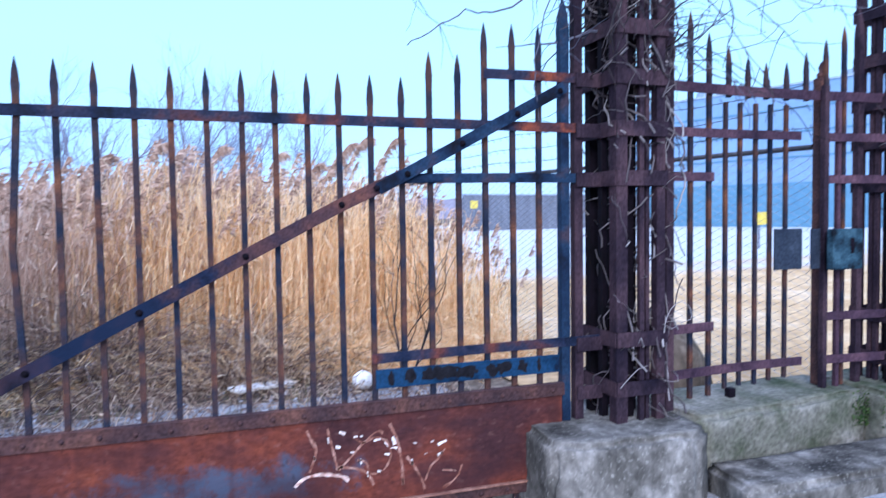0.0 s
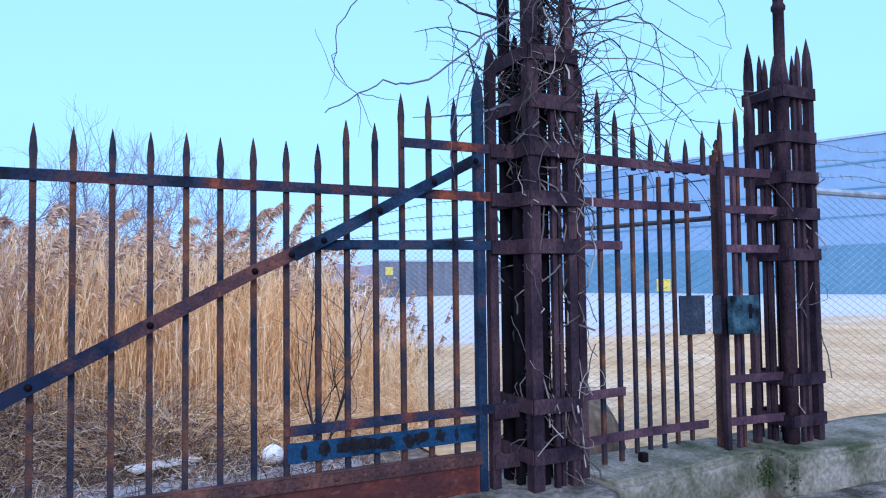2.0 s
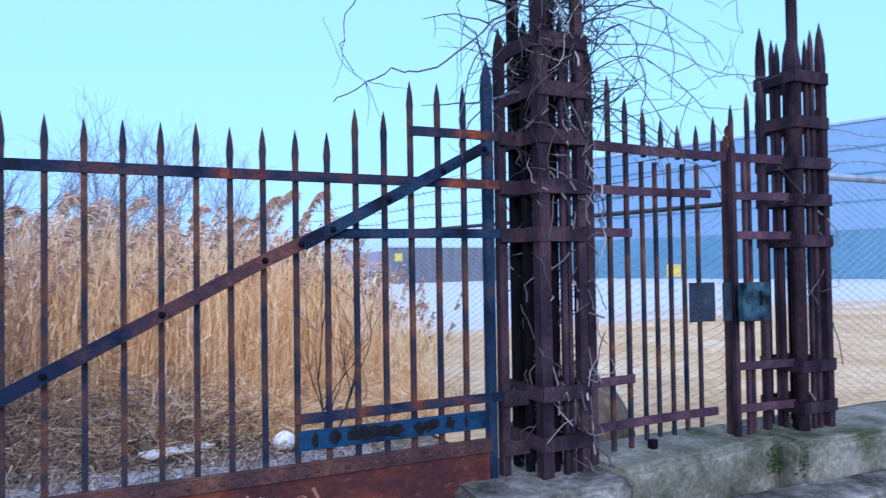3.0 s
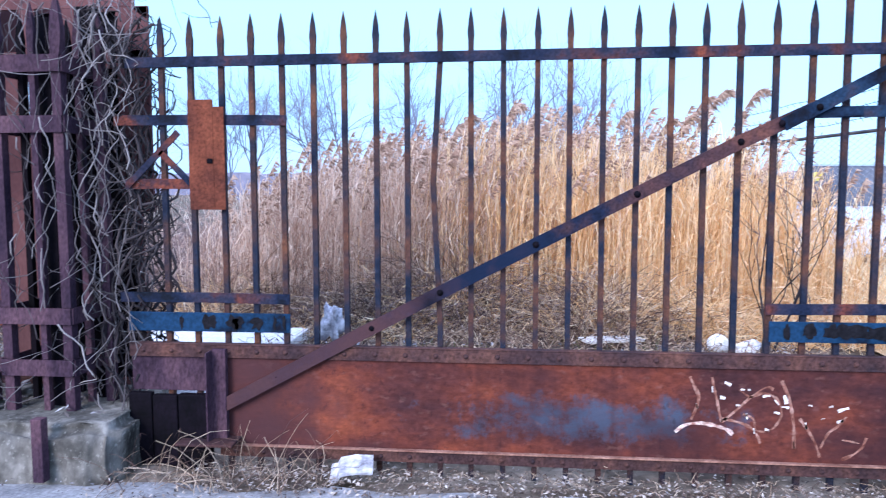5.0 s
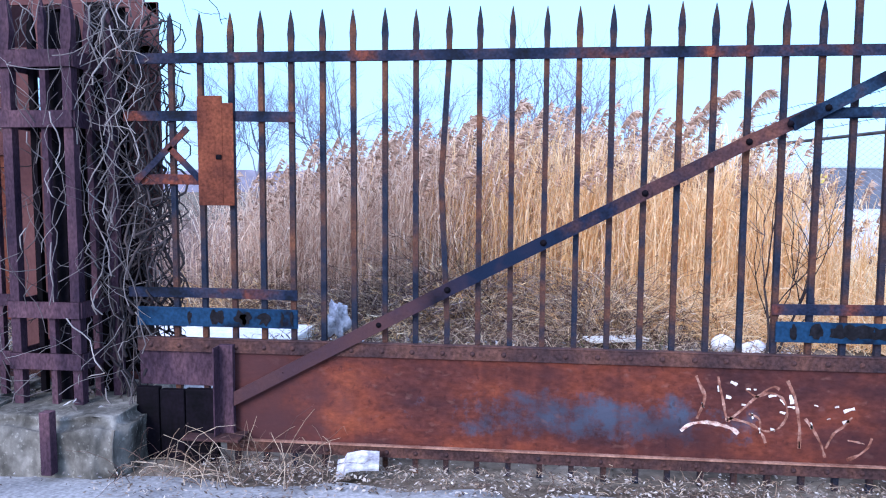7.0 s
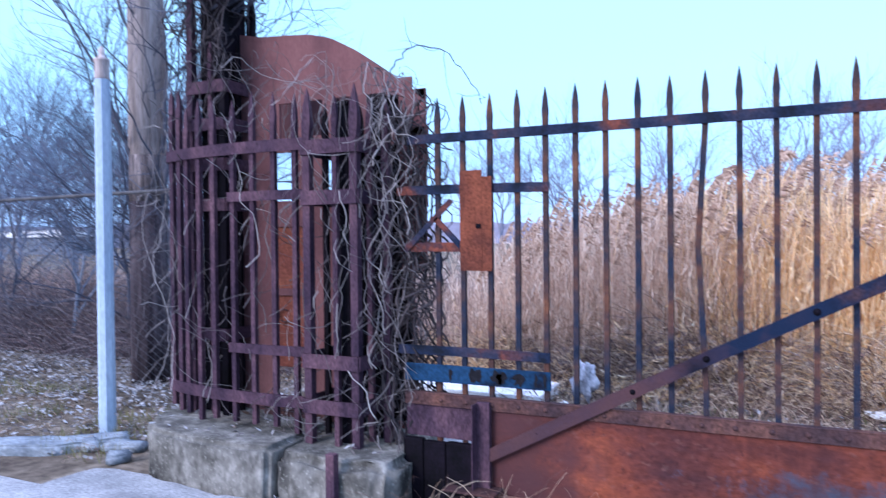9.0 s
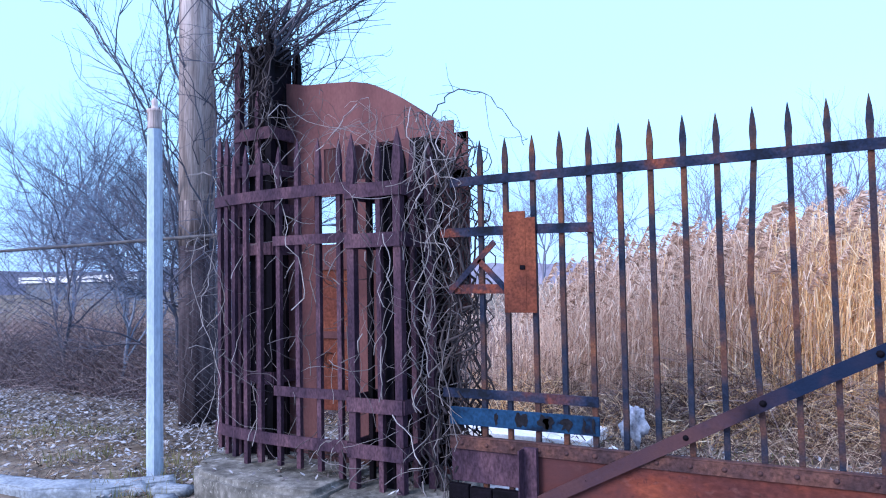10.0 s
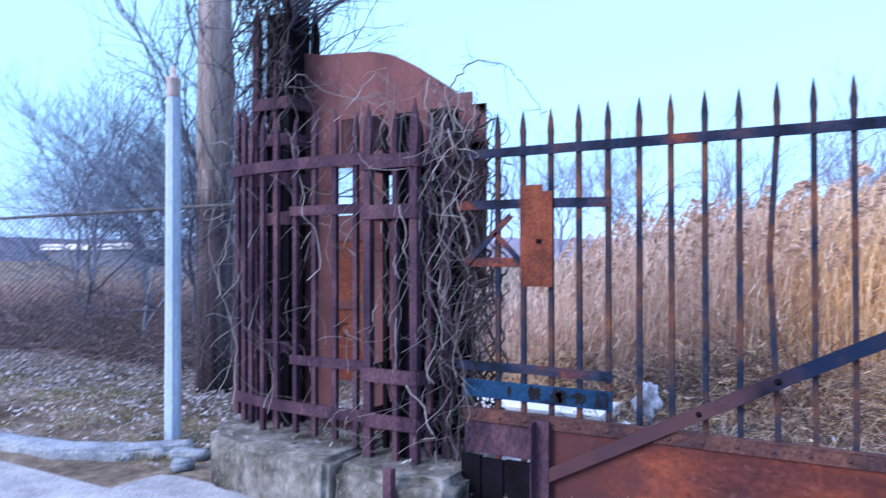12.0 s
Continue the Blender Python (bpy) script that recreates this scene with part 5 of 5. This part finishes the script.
vine_on("vine", "dark vine crown on the outer pier head", -2.1, -1.6, 0.0, 0.5, 2.7, 3.45, 120, 9, (0.002, 0.007), M_VINED)


def grow(s, r, p, d, ln, rad, depth, bend=0.12, spread=0.55, lift=0.05, kids=(2, 3), sides=5):
    k = 5
    pts = [p.copy()]
    for _ in range(k):
        d = (d + Vector((r.gauss(0, bend), r.gauss(0, bend), r.gauss(0, bend) + lift))).normalized()
        p = p + d * (ln / k)
        pts.append(p.copy())
    s.tube(pts, rad, rad * 0.6, sides if depth > 1 else 3)
    if depth <= 0:
        return
    for j in range(r.randint(*kids)):
        q = pts[r.randint(2, k)]
        a = Vector((r.gauss(0, 1), r.gauss(0, 1), r.gauss(0, 0.6))).normalized()
        grow(s, r, q, (d + a * spread).normalized(), ln * r.uniform(0.55, 0.8), rad * 0.55, depth - 1, bend, spread, lift, kids, sides)
    grow(s, r, pts[-1], d, ln * 0.75, rad * 0.6, depth - 1, bend, spread, lift, kids, sides)


def bare_tree(x, y, h, depth, seed, mat, label, rad=0.08, stems=1, spread=0.55):
    r = random.Random(seed)
    t = thing("bare_tree", label, "tree", "", "", (0, 0, 0))
    trunk, crown = Soup(), Soup()
    for _ in range(stems):
        p = Vector((x + r.uniform(-0.2, 0.2) * (stems > 1), y + r.uniform(-0.2, 0.2) * (stems > 1), -0.05))
        d = Vector((r.gauss(0, 0.12 + 0.15 * (stems > 1)), r.gauss(0, 0.12), 1)).normalized()
        pts = wander(r, p, d, h * 0.28 / 5, 5, 0.06)
        trunk.tube(pts, rad, rad * 0.75, 7)
        for _ in range(4):
            q = r.choice(pts[2:])
            a = Vector((r.gauss(0, 1), r.gauss(0, 1), 0.5)).normalized()
            grow(crown, r, q, (d + a * spread).normalized(), h * 0.26, rad * 0.55, depth, 0.17, spread, 0.015)
        grow(crown, r, pts[-1], d, h * 0.3, rad * 0.72, depth, 0.15, spread, 0.03)
    trunk.part("trunk", mat, t, "", True)
    crown.part("crown", mat, t)
    return t


# scrub and trees behind the verge fence
# even seeds take the bark colour with haze painted in
for x, y, h, sd, st in ((-6.4, 4.2, 4.6, 21, 1), (-8.4, 5.4, 5.0, 22, 1), (-6.6, 3.6, 4.0, 23, 1), (-10.5, 6.0, 4.6, 24, 1), (-5.3, 3.1, 4.4, 25, 1), (-7.4, 3.2, 3.6, 26, 1), (-9.4, 3.6, 4.2, 27, 1), (-7.6, 7.0, 4.8, 28, 1), (-12.0, 7.5, 4.8, 29, 1)):
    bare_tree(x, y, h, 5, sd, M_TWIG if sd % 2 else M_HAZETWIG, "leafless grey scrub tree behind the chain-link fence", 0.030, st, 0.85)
bare_tree(3.85, 2.5, 2.5, 1, 33, M_VINED, "thin dark leafless sapling behind the gate bars", 0.012, 2, 0.5)
bare_tree(-5.2, 2.7, 6.0, 4, 34, M_TWIG, "tall leafless tree behind the chain-link fence", 0.045, 2, 0.7)
# trees beyond the field and reeds carry their haze in the bark colour
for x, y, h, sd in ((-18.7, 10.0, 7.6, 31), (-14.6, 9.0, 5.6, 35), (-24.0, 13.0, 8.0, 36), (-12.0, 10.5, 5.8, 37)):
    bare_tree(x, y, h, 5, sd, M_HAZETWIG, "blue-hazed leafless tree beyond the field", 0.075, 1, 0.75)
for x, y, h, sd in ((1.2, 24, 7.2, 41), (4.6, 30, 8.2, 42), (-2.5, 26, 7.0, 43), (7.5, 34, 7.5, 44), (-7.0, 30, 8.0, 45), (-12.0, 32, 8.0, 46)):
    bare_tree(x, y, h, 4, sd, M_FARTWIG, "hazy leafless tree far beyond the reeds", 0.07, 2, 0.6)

# climbing shrub on the middle pier: long arching bare shoots
rs = random.Random(77)
climber = thing("climbing_shrub", "leafless climbing shrub with arching dark shoots on the pier", "shrub")
for k in range(44):
    shoots = Soup()
    a = rs.uniform(0, 6.28)
    p = Vector((4.58 + rs.uniform(-0.15, 0.15), rs.uniform(-0.15, 0.15), rs.uniform(2.4, 3.3)))
    d = Vector((math.cos(a), 0.5 * math.sin(a), rs.uniform(0.0, 0.8))).normalized()
    n2 = rs.randint(7, 13) if k % 5 else rs.randint(14, 22)
    pts = wander(rs, p, d, 0.070, n2, 0.24 if k % 5 else 0.13, lambda q: Vector((0, 0, -0.07)))
    shoots.tube(pts, rs.uniform(0.005, 0.013) if k % 5 else 0.005, 0.002, 5)
    for _ in range(5):
        q = rs.choice(pts[3:])
        shoots.tube(wander(rs, q, Vector((rs.gauss(0, 1), rs.gauss(0, 0.6), rs.gauss(-0.2, 0.7))).normalized(), 0.045, rs.randint(4, 10), 0.2), 0.003, 0.0015, 3)
    shoots.part("shoot", M_VINED if k % 3 else M_TWIG, climber)
sprout = thing("climbing_shrub", "leafless shrub sprouting from the outer pier head", "shrub")
for k in range(30):
    crown = Soup()
    a = rs.uniform(-0.5, 1.2) if k < 24 else rs.uniform(1.2, 4.0)
    p = Vector((-1.78 + rs.uniform(-0.12, 0.12), 0.25 + rs.uniform(-0.1, 0.1), rs.uniform(3.1, 3.4)))
    d = Vector((math.cos(a), rs.uniform(-0.5, 0.3), max(0.1, math.sin(a)) + 0.15)).normalized()
    pts = wander(rs, p, d, 0.09, rs.randint(8, 14), 0.09)
    crown.tube(pts, 0.008, 0.003, 4)
    for _ in range(7):
        q = rs.choice(pts[2:])
        crown.tube(wander(rs, q, (d + Vector((rs.gauss(0, 0.6), rs.gauss(0, 0.5), rs.gauss(0, 0.6)))).normalized(), 0.06, rs.randint(4, 9), 0.12), 0.0035, 0.0015, 3)
    crown.part("shoot", M_TWIG, sprout)


for owner, pts, rad in (
    (climber, ((4.45, 0, 3.2), (4.27, 0, 3.07), (3.84, 0, 2.72), (3.52, -0.05, 2.64), (3.23, -0.05, 2.46)), 0.008),
    (climber, ((4.45, 0, 3.3), (3.9, 0.1, 3.5), (3.46, 0.05, 3.14), (3.295, 0, 2.78), (3.43, 0, 2.57)), 0.005),
    (climber, ((4.70, 0, 3.0), (5.25, -0.05, 3.3), (5.52, -0.05, 3.09), (5.553, 0, 2.69)), 0.006),
    (climber, ((5.55, 0, 2.80), (5.75, 0, 2.77), (6.0, 0, 2.92), (6.13, 0, 2.955), (6.15, 0, 2.87)), 0.003),
    (climber, ((4.75, 0, 3.4), (5.6, 0, 3.9), (6.1, 0, 3.56), (6.227, 0, 3.21)), 0.005),
    (climber, ((4.45, -0.1, 2.9), (4.15, -0.15, 2.95), (3.95, -0.1, 2.5), (3.98, -0.05, 2.1)), 0.006),
    (climber, ((4.75, -0.15, 2.9), (5.05, -0.15, 3.05), (5.25, -0.1, 2.75), (5.22, -0.05, 2.45)), 0.006),
    (sprout, ((-0.45, 0.2, 2.42), (-0.408, 0.2, 2.553), (-0.265, 0.2, 2.676), (-0.072, 0.2, 2.655), (0.091, 0.2, 2.49), (0.195, 0.2, 2.293)), 0.006),
):
    sh = Soup()
    path = smooth_path(pts, 6, 0.008, int(pts[0][2] * 100))
    sh.tube(path, rad, rad * 0.4, 5)
    for _ in range(6):
        q = rs.choice(path[3:])
        sh.tube(wander(rs, q, Vector((rs.gauss(0, 1), rs.gauss(0, 0.5), rs.gauss(-0.3, 0.7))).normalized(), 0.04, rs.randint(4, 9), 0.18), 0.0028, 0.0012, 3)
    sh.part("shoot", M_TWIG, owner)


# ---------------------------------------------------------------- litter behind the gate
def blob(name, label, cat, at, size, mat, seed, amp=0.25):
    bm = bmesh.new()
    bmesh.ops.create_icosphere(bm, subdivisions=3, radius=1.0)
    for v in bm.verts:
        k = 1 + amp * noise.noise(v.co * 1.6 + Vector((seed, 0, 0))) + amp * 0.4 * noise.noise(v.co * 5 + Vector((seed, 0, 0)))
        v.co = Vector((v.co.x * size[0], v.co.y * size[1], max(v.co.z, -0.75) * size[2])) * k
    ob = new(name, finish(name, bm, mat, True))
    ob.location = at
    return tagged(ob, label, cat)


blob("plastic_jug", "white plastic jug lying in the litter", "jug", (3.57, 2.71, 0.085), (0.095, 0.09, 0.09), M_WHITE, 1, 0.06)
blob("plastic_bag", "crumpled translucent plastic bag caught in stems", "bag", (0.30, 2.2, 0.30), (0.09, 0.06, 0.17), M_FILM, 2, 1.0)
blob("plastic_bag", "torn white plastic bag on the ground", "bag", (3.80, 2.73, 0.045), (0.16, 0.09, 0.06), M_WHITE, 3, 0.8)
blob("paper_cup", "crushed white paper cup on the ground", "cup", (0.15, 2.1, 0.06), (0.07, 0.06, 0.07), M_WHITE, 4, 0.3)
blob("plastic_scrap", "scrap of blue plastic in the straw", "scrap", (3.39, 4.55, 0.08), (0.09, 0.06, 0.05), M_BLUEPL, 5, 0.6)
mound = blob("dirt_mound", "brown earth mound heaped behind the side fence", "mound", (5.50, 1.15, 0.16), (0.52, 0.40, 0.62), M_GROUND, 8, 0.25)
moss = Soup()
for _ in range(900):
    a, b = rnd.gauss(0, 0.10), rnd.gauss(0, 0.11)
    q = Vector((6.33 + a * 0.8, -0.135 - 0.02 * rnd.random() - (0.06 if a > 0.05 else 0), 0.23 + b))
    if a > 0 and q.y > -0.2:
        q.y = -0.24 - 0.08 * rnd.random()
    if not 0.16 < q.z < 0.40:
        continue
    u = Vector((rnd.uniform(-1, 1), rnd.uniform(-0.4, 0.4), rnd.uniform(-1, 1))) * 0.010
    v = Vector((rnd.uniform(-1, 1), rnd.uniform(-0.4, 0.4), rnd.uniform(-1, 1))) * 0.010
    moss.quad(q - u, q - v, q + u, q + v)
tagged(moss.part("moss", M_MOSS), "dark green moss in the corner of the dwarf wall", "moss", "", "stuff")
for x, y, rz, w in ((-2.52, -0.02, 25, 0.16), (-2.78, -0.10, -12, 0.11), (-2.36, -0.22, 60, 0.09)):
    chunk = rough_block("kerb_stone", "loose broken kerb stone lying by the plinth", [(-w, -0.07), (w * 0.9, -0.06), (w, 0.05), (-w * 0.7, 0.08)], 0.0, 0.06, M_KERB, 0.015, 0.012)
    chunk.matrix_basis = pose(x, y, 0.0, 3, 2, rz)
    chunk["category"], chunk["kind"] = "stone", ""
slab1 = tagged(new("foam_sheet", finish("foam_sheet", strip(bmesh.new(), [Vector(p) for p in ((-0.11, 0, 0.0), (-0.075, 0, 0.008), (-0.06, 0, 0.040), (0.01, 0, 0.052), (0.10, 0, 0.046))], 0.15, 0.012), M_FILM)), "bent dirty white foam sheet lying under the gate", "sheet")
slab1.matrix_basis = pose(1.02, -0.17, 0.012, 14, 0, 10)
slab2 = tagged(new("board_scrap", finish("board_scrap", nb((-0.30, 0.30, -0.08, 0.08, 0, 0.025), bevel=0.004), M_PALE)), "pale board lying in the litter", "board")
slab2.matrix_basis = pose(2.70, 2.95, 0.05, 3, 2, 24)
for x0, x1, y0, y1 in ((-1.75, -0.15, 2.35, 3.05),):
    panel_w = tagged(new("white_panel", finish("white_panel", nb((x0, x1, y0, y1, 0.0, 0.10), bevel=0.01), M_WHITE)), "large white foam panel lying behind the gate", "panel")
